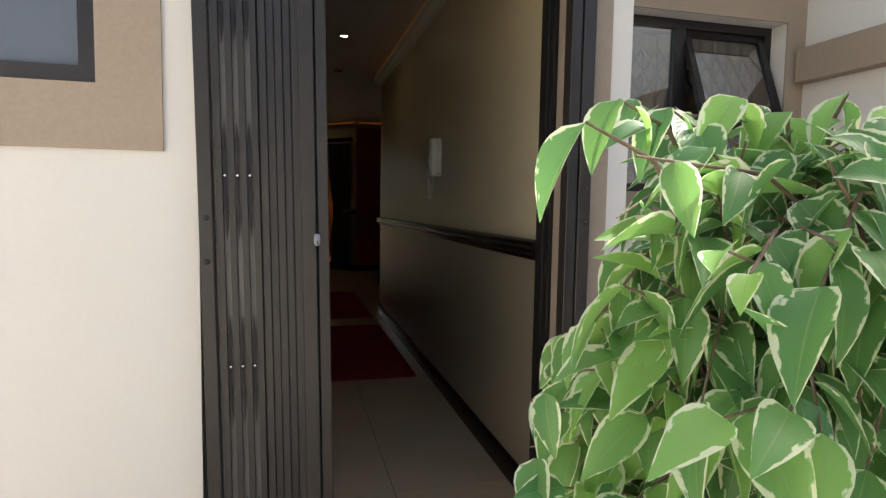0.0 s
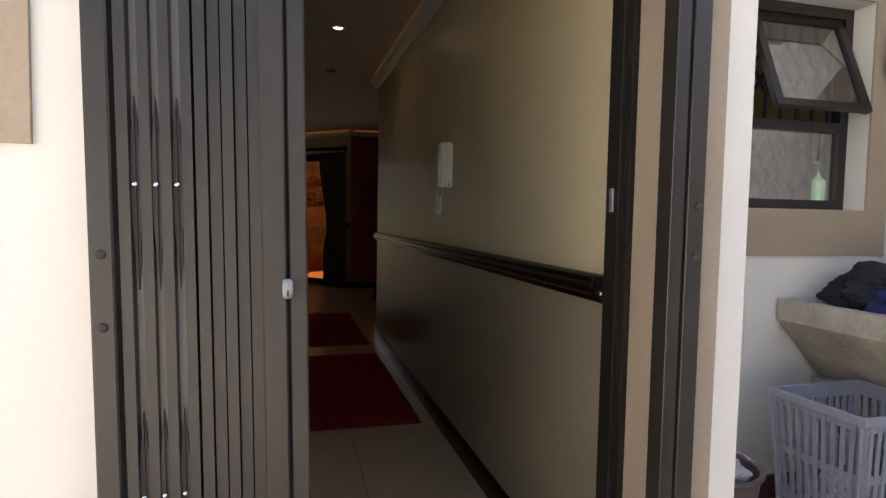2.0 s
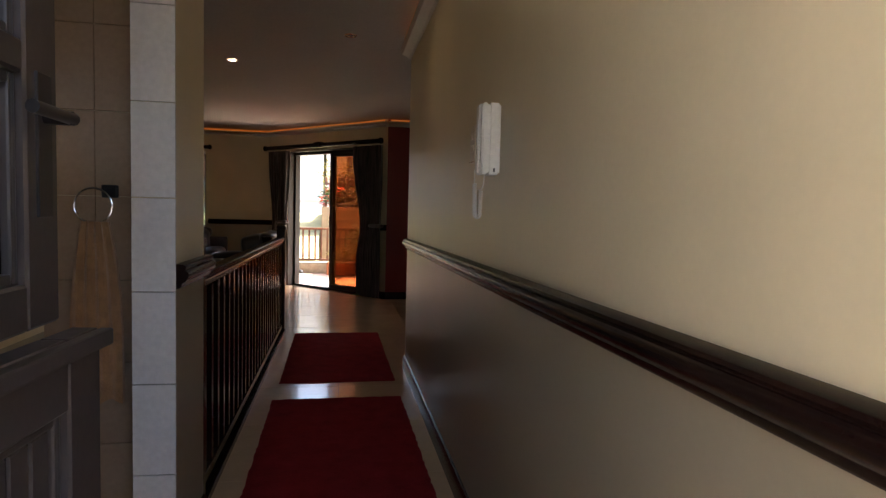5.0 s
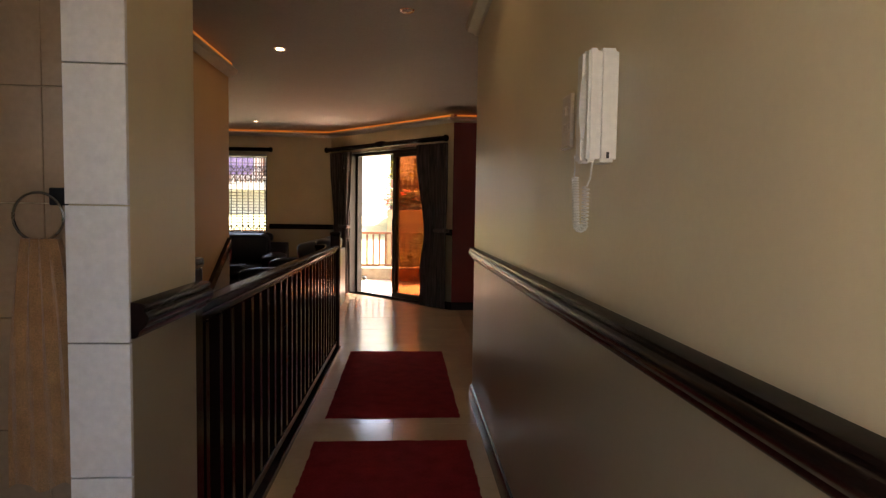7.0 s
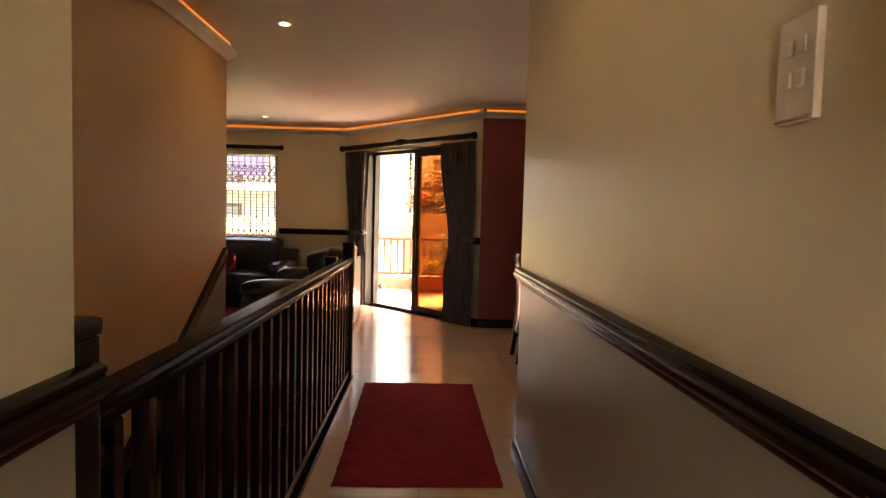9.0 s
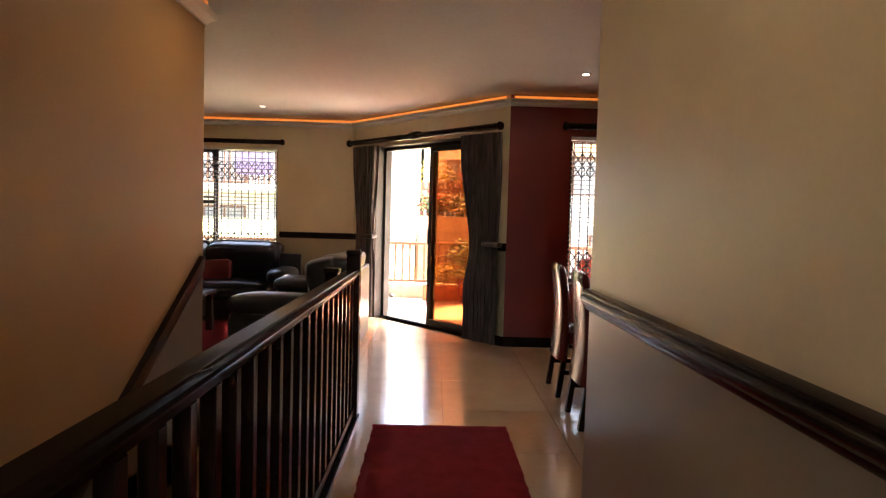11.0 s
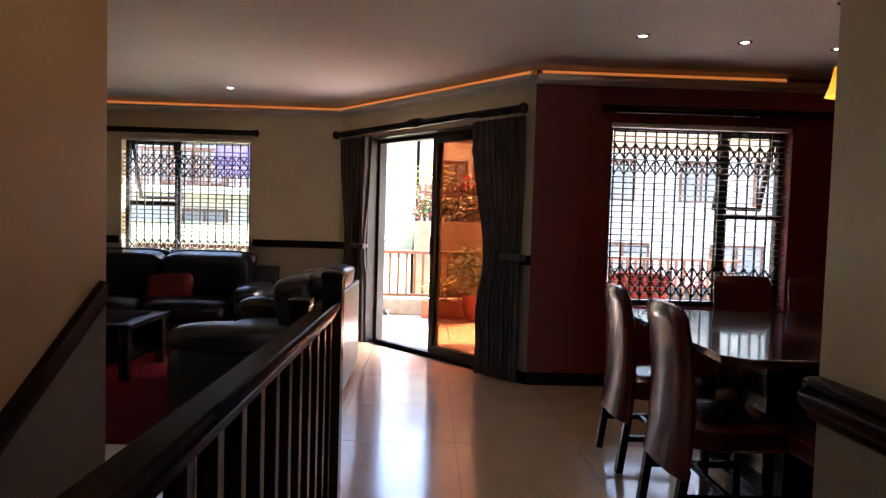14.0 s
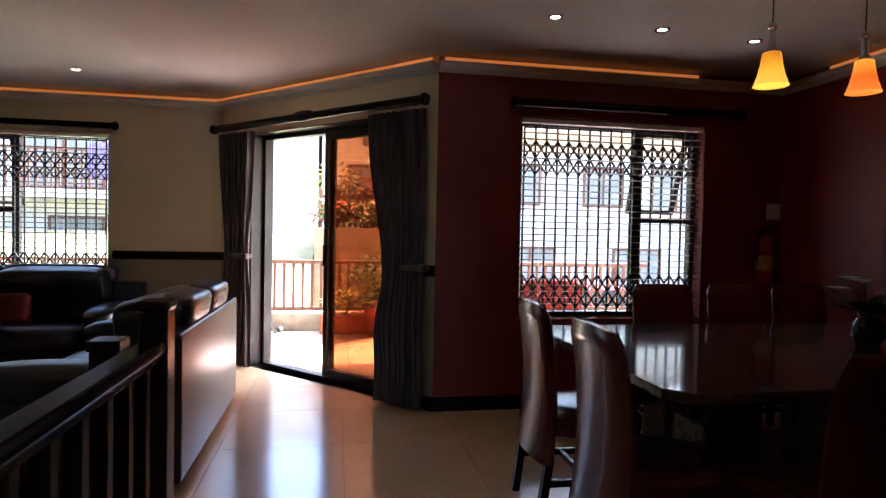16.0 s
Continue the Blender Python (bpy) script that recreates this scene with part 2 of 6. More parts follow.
def puff(x0, x1, y0, y1, z0, z1, power=12.0, seg=20, rings=12):
    """A padded block: a box with soft, swelling sides."""
    bm = bmesh.new()
    bmesh.ops.create_uvsphere(bm, u_segments=seg, v_segments=rings, radius=1)
    c = Vector(((x0 + x1) / 2, (y0 + y1) / 2, (z0 + z1) / 2))
    h = Vector(((x1 - x0) / 2, (y1 - y0) / 2, (z1 - z0) / 2))
    for v in bm.verts:
        k = (abs(v.co.x) ** power + abs(v.co.y) ** power + abs(v.co.z) ** power) ** (1 / power)
        v.co = c + Vector((v.co.x / k * h.x, v.co.y / k * h.y, v.co.z / k * h.z))
    return bm


def holed(x0, x1, y0, y1, z0, z1, holes, along="x"):
    """A wall slab with openings (start, end, bottom, top) along its length."""
    bm = bmesh.new()
    lo, hi = (x0, x1) if along == "x" else (y0, y1)

    def add(a, b, c, d):
        if b - a > 1e-4 and d - c > 1e-4:
            box(bm, a, b, y0, y1, c, d) if along == "x" else box(bm, x0, x1, a, b, c, d)
    at = lo
    for a, b, c, d in sorted(holes):
        add(at, a, z0, z1)
        add(a, b, z0, c)
        add(a, b, d, z1)
        at = b
    add(at, hi, z0, z1)
    bmesh.ops.remove_doubles(bm, verts=bm.verts[:], dist=1e-5)
    return bm


# ---- structure ----
CEIL = 2.54
C1, C2 = Vector((-0.69, 12.42, 0)), Vector((1.12, 10.52, 0))
DIAG_LEN = (C2 - C1).length
DIAG = Matrix.Translation(C1) @ Matrix.Rotation(math.atan2(C2.y - C1.y, C2.x - C1.x), 4, "Z")   # local x along the wall, +y outwards

# ground outside, with the house's footprint left open
g = bmesh.new()
for r in ((-300, 300, -300, -4), (-300, -5.4, -4, 12.0), (4.2, 300, -4, 12.0), (-300, 300, 12.0, 400)):
    v = [g.verts.new(p) for p in ((r[0], r[2], -1.0), (r[1], r[2], -1.0), (r[1], r[3], -1.0), (r[0], r[3], -1.0))]
    g.faces.new(v)
solid("ground", g, M_GRASS, "dry patchy grass around the houses", "ground")
solid("pavement", boxes((-6, 6, -4.5, 2.07, -1.1, 0.0)), M_PAVE, "grey concrete paving of the front yard", "yard floor")
solid("pavement", boxes((1.0, 6, 2.07, 3.1, -1.1, 0.0)), M_YARD, "red painted screed beside the kitchen wall", "yard floor")

# floor slab with the stairwell left open
floor = solid("floor", boxes((-5.2, -1.05, 2.25, 10.55, -0.25, -0.008), (-1.05, -0.14, 8.25, 10.55, -0.25, -0.008), (-1.05, -0.14, 2.25, 4.6, -0.25, -0.008),
                             (-0.14, 1.0, 2.0, 10.55, -0.25, -0.008), (1.0, 4.0, 6.6, 10.7, -0.25, -0.008)), M_GROUT, "cream glazed floor tiles with thin joints", "floor")
solid("floor", prism([(-5.2, 10.55), (1.18, 10.55), (-0.58, 12.5), (-5.2, 12.5)], -0.25, -0.008), M_GROUT, "grout bed of the living room tiles", "floor")
solid("ceiling", boxes((-5.2, 1.2, 2.0, 10.55, CEIL, CEIL + 0.2), (1.2, 4.1, 2.9, 10.75, CEIL, CEIL + 0.2), (-5.2, -0.65, 10.55, 12.65, CEIL, CEIL + 0.2)), M_CEIL, "smooth off-white ceiling", "ceiling")
cb = bmesh.new()
tri = [(-0.65, 10.55), (1.2, 10.55), (1.2, 10.75), (-0.5, 12.65), (-0.65, 12.65)]
lo = [cb.verts.new((x, y, CEIL)) for x, y in tri]
hi = [cb.verts.new((x, y, CEIL + 0.2)) for x, y in tri]
cb.faces.new(lo), cb.faces.new(hi)
for i in range(5):
    cb.faces.new((lo[i], lo[(i + 1) % 5], hi[(i + 1) % 5], hi[i]))
solid("ceiling", cb, M_CEIL, "smooth off-white ceiling beside the sliding door", "ceiling")

# corridor
solid("wall_east", boxes((1.0, 1.09, 2.31, 3.1, 0, CEIL), (1.0, 1.16, 3.1, 6.8, 0, CEIL)), M_WALL, "corridor wall, cream above and taupe below the rail", "wall")
solid("wall_dining_near", boxes((1.16, 4.0, 6.64, 6.8, 0, CEIL)), M_RED, "red painted wall of the dining area", "wall")
solid("wall_west", holed(-0.18, -0.05, 2.31, 4.166, 0, CEIL, ((3.30, 4.166, 0, 2.08),), "y"), M_WALL, "corridor wall with the washroom doorway", "wall")
solid("wall_pier", boxes((-0.18, -0.05, 4.174, 4.565, 0, CEIL)), M_WALL, "cream and taupe pier beside the stairwell", "wall")
solid("wall_washroom_back", boxes((-1.8, -0.18, 4.458, 4.565, 0, CEIL)), M_WALL, "wall between washroom and stairwell", "wall")
solid("wall_washroom_side", boxes((-1.9, -1.8, 2.31, 4.565, 0, CEIL)), M_WALL, "plain washroom side wall", "wall")
def stair_wall(points):
    """A slab along the stairs from a side outline of (y, z) pairs."""
    bm = prism(points, -1.2, -1.05)
    bmesh.ops.transform(bm, matrix=Matrix(((0, 0, 1, 0), (1, 0, 0, 0), (0, 1, 0, 0), (0, 0, 0, 1))), verts=bm.verts[:])
    return bm


solid("wall_stair", stair_wall([(4.565, -1.383), (8.25, 1.000), (8.25, CEIL), (4.565, CEIL)]), M_STAIRWALL, "beige wall above the sloping stair rail, strip-light glow in its colour", "wall")
solid("wall_stair_lower", stair_wall([(4.565, -2.6), (8.25, -2.6), (8.25, 1.000), (4.565, -1.383)]), M_STAIRLOW, "taupe wall below the sloping stair rail, shade in its colour", "wall")
solid("wall_stair_under", boxes((-0.14, -0.06, 4.565, 8.25, -2.6, -0.25)), M_WALL, "wall under the balustrade", "wall")
solid("wall_stair_end", boxes((-1.05, -0.14, 4.565, 4.6, -2.6, -0.0), (-1.05, -0.14, 8.25, 8.3, -2.6, -0.25)), M_WALL, "end walls of the stairwell", "wall")
solid("floor_lower", boxes((-1.2, -0.06, 4.5, 8.3, -2.7, -2.6)), M_GROUT, "floor at the foot of the stairs", "floor")

# living and dining room
W1 = (-3.12, -1.70, 0.86, 2.155)
W2 = (1.74, 3.22, 0.66, 2.15)
solid("wall_living_near", boxes((-5.2, -1.2, 8.1, 8.25, 0, CEIL)), M_WALL, "plain living room wall", "wall")
solid("wall_living_west", boxes((-5.2, -5.0, 8.25, 12.65, 0, CEIL)), M_WALL, "plain living room wall", "wall")
solid("wall_north", holed(-5.2, -0.69, 12.42, 12.65, -1.0, CEIL, (W1,)), M_WALL, "living room wall with the barred window", "wall")
solid("wall_dining_window", holed(1.12, 4.0, 10.52, 10.75, -1.0, CEIL, (W2,)), M_RED, "red painted wall with the barred window", "wall")
solid("wall_dining_east", boxes((3.9, 4.1, 6.64, 10.52, -1.0, CEIL)), M_RED, "red painted dining wall", "wall")
D0, D1, DTOP = 0.47, 2.16, 2.17          # the sliding door's opening along the diagonal wall
ob = solid("wall_diagonal", holed(0, DIAG_LEN, 0, 0.23, -1.0, CEIL, ((D0, D1, 0.0, DTOP),)), M_WALL, "diagonal wall with the sliding door", "wall")
ob.matrix_basis = DIAG

# front of the house
solid("wall_south", holed(-3.2, 1.095, 2.058, 2.31, 0, CEIL + 0.2, ((-1.9, -0.405, 1.49, 2.2), (-0.17, 0.943, 0, 2.14))), M_EXT, "cream plastered front wall", "wall")
solid("wall_entrance_side", boxes((1.09, 1.095, 2.31, 3.1, 0, CEIL + 0.2)), M_EXT, "cream plastered side of the entrance", "wall")
KW = (1.40, 2.66, 1.28, 2.20)
solid("wall_kitchen", holed(1.09, 3.0, 3.1, 3.3, 0, CEIL + 0.2, (KW,)), M_EXT, "cream plastered kitchen wall", "wall")
# unseen top is high to shade the fig; unseen south part low for sun bounce
solid("wall_yard", boxes((2.78, 3.0, 1.3, 3.1, 0, 3.9), (2.78, 3.0, -4.4, 1.3, 0, 2.1)), M_EXT, "cream plastered yard wall", "wall")
solid("wall_yard_far", boxes((-3.4, -3.2, -4.4, 2.26, 0, 2.2), (-3.2, 2.78, -4.6, -4.4, 0, 1.6)), M_EXT, "cream plastered yard wall", "wall")
solid("trim", holed(1.20, 2.778, 3.09, 3.1, 1.075, 2.36, (KW,)), M_TAN, "tan plaster band around the kitchen window", "window surround")
solid("trim", holed(-2.1, -0.252, 2.048, 2.058, 1.327, 2.36, ((-1.9, -0.405, 1.49, 2.2),)), M_TAN, "tan plaster band around the front window", "window surround")
solid("trim", boxes((0.943, 1.023, 2.052, 2.058, 0, 2.2)), M_TAN, "tan plaster band beside the door", "door surround")
solid("trim", boxes((0.932, 0.943, 2.052, 2.312, 0, 2.14)), M_TAN, "tan plaster door reveal", "door surround")
solid("trim", boxes((2.70, 2.78, -4.4, 3.07, 1.88, 2.06), bevel=0.004, seg=1), M_TAN, "tan plaster ledge on the yard wall", "wall ledge")
solid("wall_kitchen_back", boxes((1.16, 3.0, 4.6, 4.7, 0, CEIL), (3.0, 3.09, 3.1, 4.7, 0, CEIL)), M_WALL, "plain kitchen wall", "wall")
solid("wall_front_room", boxes((-3.2, -1.9, 4.5, 4.6, 0, CEIL), (-3.3, -3.2, 2.31, 4.6, 0, CEIL)), M_WALL, "plain front room wall", "wall")

# mouldings
DADO = [(0, 0.972), (0.012, 0.974), (0.017, 0.980), (0.019, 0.990), (0.030, 0.997), (0.038, 1.008), (0.040, 1.020), (0.036, 1.029), (0.029, 1.033), (0.029, 1.036), (0.032, 1.040), (0.031, 1.047), (0.024, 1.052), (0, 1.054)]
SKIRT = [(0, 0), (0.018, 0), (0.018, 0.075), (0.010, 0.095), (0, 0.10)]
CORN = [(0, 2.43), (0.02, 2.43), (0.035, 2.445), (0.07, 2.455), (0.085, 2.485), (0.085, 2.492), (0, 2.492)]
LED = [(0.070, 2.4925), (0.078, 2.4925), (0.078, 2.517), (0.070, 2.517)]
runs = {   # way with the room on its right
    "east": ((1.0, 6.8, -0.018), (1.0, 2.39, 0.013)),
    "pier": ((-0.05, 4.166, 0), (-0.05, 4.60, 0)),
    "north_a": ((-1.66, 12.42, 0), (-0.69, 12.42, 0)),
    "north_b": ((-5.0, 12.42, 0), (-3.14, 12.42, 0)),
}


def run(name, prof, a, b, material, label, category):
    return solid(name, sweep(prof, a, b), material, label, category, smooth=True)


for a, b in runs.values():
    run("dado_rail", DADO, a, b, M_DARKWOOD, "dark stained moulded dado rail", "dado rail")
for a, b in (((1.0, 6.8, 0), (1.0, 2.42, 0)), ((-0.05, 4.174, 0), (-0.05, 4.565, 0)), ((-5.0, 12.42, 0), (-0.69, 12.42, 0)), ((1.12, 10.52, 0), (3.9, 10.52, 0)), ((3.9, 10.52, 0), (3.9, 6.8, 0))):
    run("baseboard", SKIRT, a, b, M_DARKWOOD, "dark stained skirting board", "skirting board")
for a, b in (((1.0, 6.8, 0), (1.0, 2.3, 0)), ((-1.05, 4.565, 0), (-1.05, 8.25, 0)), ((-1.05, 8.25, 0), (-5.0, 8.25, 0)), ((-5.0, 12.42, 0), (-0.69, 12.42, 0)), (C1, C2), ((1.12, 10.52, 0), (3.9, 10.52, 0)), ((3.9, 10.52, 0), (3.9, 6.8, 0)), ((3.9, 6.8, 0), (1.0, 6.8, 0)), ((-0.05, 2.31, 0), (-0.05, 4.565, 0))):
    run("cornice", CORN, a, b, M_CORNICE, "stepped plaster cornice", "cornice")
for a, b in (((1.0, 6.6, 0), (1.0, 2.6, 0)), ((-1.05, 4.7, 0), (-1.05, 8.1, 0)), ((-4.9, 12.42, 0), (-0.72, 12.42, 0)), (C1, C2), ((1.15, 10.52, 0), (3.1, 10.52, 0)), ((3.9, 10.0, 0), (3.9, 6.9, 0))):
    solid("led_strip", sweep(LED, a, b), M_LED, "glowing orange strip light on the cornice", "strip light", "")
for s, e in ((0.02, D0 - 0.06), (D1 + 0.02, DIAG_LEN)):
    a, b = DIAG @ Vector((s, 0, 0)), DIAG @ Vector((e, 0, 0))
    run("dado_rail", DADO, a, b, M_DARKWOOD, "dark stained moulded dado rail", "dado rail")
    run("baseboard", SKIRT, a, b, M_DARKWOOD, "dark stained skirting board", "skirting board")
run("dado_rail", [(0, -0.05), (0.03, -0.045), (0.036, 0), (0.03, 0.045), (0, 0.05)], (-1.05, 4.6, -1.360), (-1.05, 8.2, 0.968), M_DARKWOOD, "dark stained rail following the stairs", "dado rail")

# stairs going down beside the corridor
stairs = thing("stairs", "tiled stairs going down beside the corridor", "stairs", kind="structure")
for i in range(13):
    y1 = 8.25 - 0.25 * i
    part("step", boxes((-1.05, -0.14, y1 - 0.27, y1, -0.18 * (i + 1) - 0.2, -0.18 * (i + 1)), bevel=0.004, seg=1), M_TILE, stairs)


# ---- windows and doors ----
def window(name, w, y, sash, label, blind=True, mullion=None, transom=None, reach=0.05, swing=18, pane=None):
    """A framed window in an opening w along x, its frame at depth y; sash: the side on which the top light stands open."""
    x0, x1, z0, z1 = w
    th = thing(name, label, "window", kind="structure")
    pane = pane or M_CLEAR
    f = 0.045
    part("window_frame", boxes((x0, x0 + f, y, y + reach, z0, z1), (x1 - f, x1, y, y + reach, z0, z1), (x0 + f, x1 - f, y, y + reach, z0, z0 + f), (x0 + f, x1 - f, y, y + reach, z1 - f, z1),
                               (mullion - f * 0.7, mullion + f * 0.7, y, y + reach, z0 + f, z1 - f),
                               *(((x0 + f, mullion - f * 0.7, y, y + reach, transom - f / 2, transom + f / 2),) if sash in ("l", "both") else ()),
                               *(((mullion + f * 0.7, x1 - f, y, y + reach, transom - f / 2, transom + f / 2),) if sash in ("r", "both") else ())), M_FRAME, th)
    a, b = (x0 + f, mullion - f * 0.7) if sash == "l" else (mullion + f * 0.7, x1 - f)
    o = (x0 + f, mullion - f * 0.7) if sash != "l" else (mullion + f * 0.7, x1 - f)
    s = part("sash", boxes((0, f * 0.8, 0, 0.03, -(z1 - f - transom) + 0.02, 0), (b - a - f * 0.8, b - a, 0, 0.03, -(z1 - f - transom) + 0.02, 0),
                           (0.03, b - a - 0.03, 0.002, 0.028, -0.036, -0.001), (0.03, b - a - 0.03, 0.002, 0.028, -(z1 - f - transom) + 0.021, -(z1 - f - transom) + 0.055)), M_FRAME, th, "top-hung sash standing open")
    s.matrix_basis = pose(a, y + 0.02, z1 - f, swing, 0, 0)
    p = part("pane", boxes((0.03, b - a - 0.03, 0.012, 0.017, -(z1 - f - transom) + 0.05, -0.03)), pane, s)
    q = [part("pane", boxes((a, b, y + 0.02, y + 0.025, z0 + f, transom - f / 2)), pane, th)]
    if sash == "both":
        q.append(part("pane", boxes((o[0], o[1], y + 0.02, y + 0.025, transom + f / 2, z1 - f)), pane, th))
        q.append(part("pane", boxes((o[0], o[1], y + 0.02, y + 0.025, z0 + f, transom - f / 2)), pane, th))
    else:
        q.append(part("pane", boxes((o[0], o[1], y + 0.02, y + 0.025, z0 + f, z1 - f)), pane, th))
    for k in [p] + q:
        k.visible_shadow = pane == M_FROST
    return th


def grille(x0, x1, y, z0, z1, step, label, bands):
    """A fixed burglar grille: upright bars with bands of crossed bars."""
    th = thing("burglar_grille", label, "burglar bars")
    for z in (z0 + 0.01, z1 - 0.01):
        part("rail", bar(bmesh.new(), (x0, y, z), (x1, y, z), 0.012, 0.012), M_BLACK, th)
    n = round((x1 - x0) / step)
    for i in range(n + 1):
        x = x0 + (x1 - x0) * i / n
        part("upright_bar", bar(bmesh.new(), (x, y, z0), (x, y, z1), 0.012, 0.012, (0, 1, 0)), M_BLACK, th)
    d = (x1 - x0) / n
    for zb, rows in bands:
        for r in range(rows):
            lat = bmesh.new()
            for i in range(n):
                xa, xb = x0 + d * i, x0 + d * (i + 1)
                za, zc = zb + r * 0.125, zb + (r + 1) * 0.125
                bar(lat, (xa, y - 0.008, za), (xb, y - 0.008, zc), 0.012, 0.014, (0, 1, 0))
                bar(lat, (xb, y - 0.008, za), (xa, y - 0.008, zc), 0.012, 0.014, (0, 1, 0))
            part("lattice_band", lat, M_BLACK, th)
    return th


def blind(x0, x1, y, z0, z1, step, label):
    th = thing("venetian_blind", label, "blind")
    part("headrail", boxes((x0, x1, y - 0.025, y + 0.025, z1 - 0.035, z1), bevel=0.003, seg=1), M_WHITE, th)
    n = int((z1 - 0.05 - z0) / step)
    me = boxes((0, x1 - x0, -0.0125, 0.0125, -0.0011, 0.0011))
    first = part("slat", me, M_SLAT, th)
    first.matrix_basis = pose(x0, y, z0, -17, 0, 0)
    for i in range(1, n):
        o = first.copy()
        scene.collection.objects.link(o)
        o.matrix_basis = pose(x0, y, z0 + i * step, -17, 0, 0)
    for x in (x0 + 0.15, x1 - 0.15):
        part("cord", rod(bmesh.new(), (x, y - 0.014, z0), (x, y - 0.014, z1), 0.0012, seg=5), M_WHITE, th)
    return th


M_SLAT = mat("blind_slat", (0.10, 0.08, 0.07), 0.5, var=0.03, bump=0.0)
window("window_1", W1, 12.52, "l", "bronze aluminium window with an open top light", mullion=-2.545, transom=1.42)
window("window_2", W2, 10.63, "r", "bronze aluminium window with an open top light", mullion=2.72, transom=1.42)
window("window_3", KW, 3.205, "r", "bronze aluminium kitchen window with an open top light", mullion=2.08, transom=1.66, swing=-22, pane=M_MIRRORPANE)
window("window_4", (-1.9, -0.405, 1.49, 2.2), 2.075, "r", "bronze aluminium front window", mullion=-1.2, transom=1.8, swing=0, pane=M_FROST)
grille(W1[0] + 0.05, W1[1] - 0.05, 12.49, W1[2] + 0.03, W1[3] - 0.05, 0.088, "black steel burglar bars inside the living room window", ((0.90, 1), (1.72, 2)))
grille(W2[0] + 0.05, W2[1] - 0.05, 10.60, W2[2] + 0.03, W2[3] - 0.05, 0.088, "black steel burglar bars inside the dining window", ((0.74, 2), (1.74, 2)))
grille(KW[0] + 0.05, KW[1] - 0.05, 3.27, KW[2] + 0.03, KW[3] - 0.05, 0.09, "black steel burglar bars inside the kitchen window", ((1.36, 2), (1.80, 2)))
blind(W1[0] + 0.01, W1[1] - 0.01, 12.445, W1[2] + 0.02, W1[3] - 0.005, 0.047, "open slatted blind in the living room window")
blind(W2[0] + 0.01, W2[1] - 0.01, 10.55, W2[2] + 0.02, W2[3] - 0.005, 0.047, "open slatted blind in the dining window")


# ---- sliding door, curtains and poles ----
slider = thing("door_1", "bronze aluminium sliding door standing half open", "sliding door", DIAG, kind="structure")
Y0 = 0.13
part("outer_frame", boxes((D0, D0 + 0.04, Y0, Y0 + 0.09, 0.0, DTOP), (D1 - 0.04, D1, Y0, Y0 + 0.09, 0.0, DTOP), (D0 + 0.04, D1 - 0.04, Y0, Y0 + 0.09, DTOP - 0.05, DTOP), (D0 + 0.04, D1 - 0.04, Y0, Y0 + 0.09, -0.01, 0.018)), M_FRAME, slider)
for k, (xa, yy) in enumerate(((1.31, Y0 + 0.008), (1.335, Y0 + 0.05))):
    lf = part("door_leaf", boxes((xa, xa + 0.05, yy, yy + 0.03, 0.02, DTOP - 0.05), (D1 - 0.09, D1 - 0.042, yy, yy + 0.03, 0.02, DTOP - 0.05), (xa + 0.05, D1 - 0.09, yy, yy + 0.03, 0.02, 0.085), (xa + 0.05, D1 - 0.09, yy, yy + 0.03, DTOP - 0.1, DTOP - 0.05)), M_FRAME, slider)
    pn = part("pane", boxes((xa + 0.05, D1 - 0.09, yy + 0.012, yy + 0.017, 0.085, DTOP - 0.1)), M_BRONZE if k == 0 else M_CLEAR, lf, "bronze tinted glass" if k == 0 else "")
    pn.visible_shadow = False
part("reveal_lining", boxes((D0 + 0.001, D0 + 0.008, 0.004, Y0, 0.0, DTOP - 0.002), (D1 - 0.008, D1 - 0.001, 0.004, Y0, 0.0, DTOP - 0.002), (D0 + 0.008, D1 - 0.008, 0.004, Y0, DTOP - 0.010, DTOP - 0.002)), M_FRAME, slider, "brown lining of the door reveal")
part("handle", boxes((1.322, 1.346, Y0 - 0.016, Y0 + 0.008, 0.98, 1.16), bevel=0.004), M_BLACK, slider)


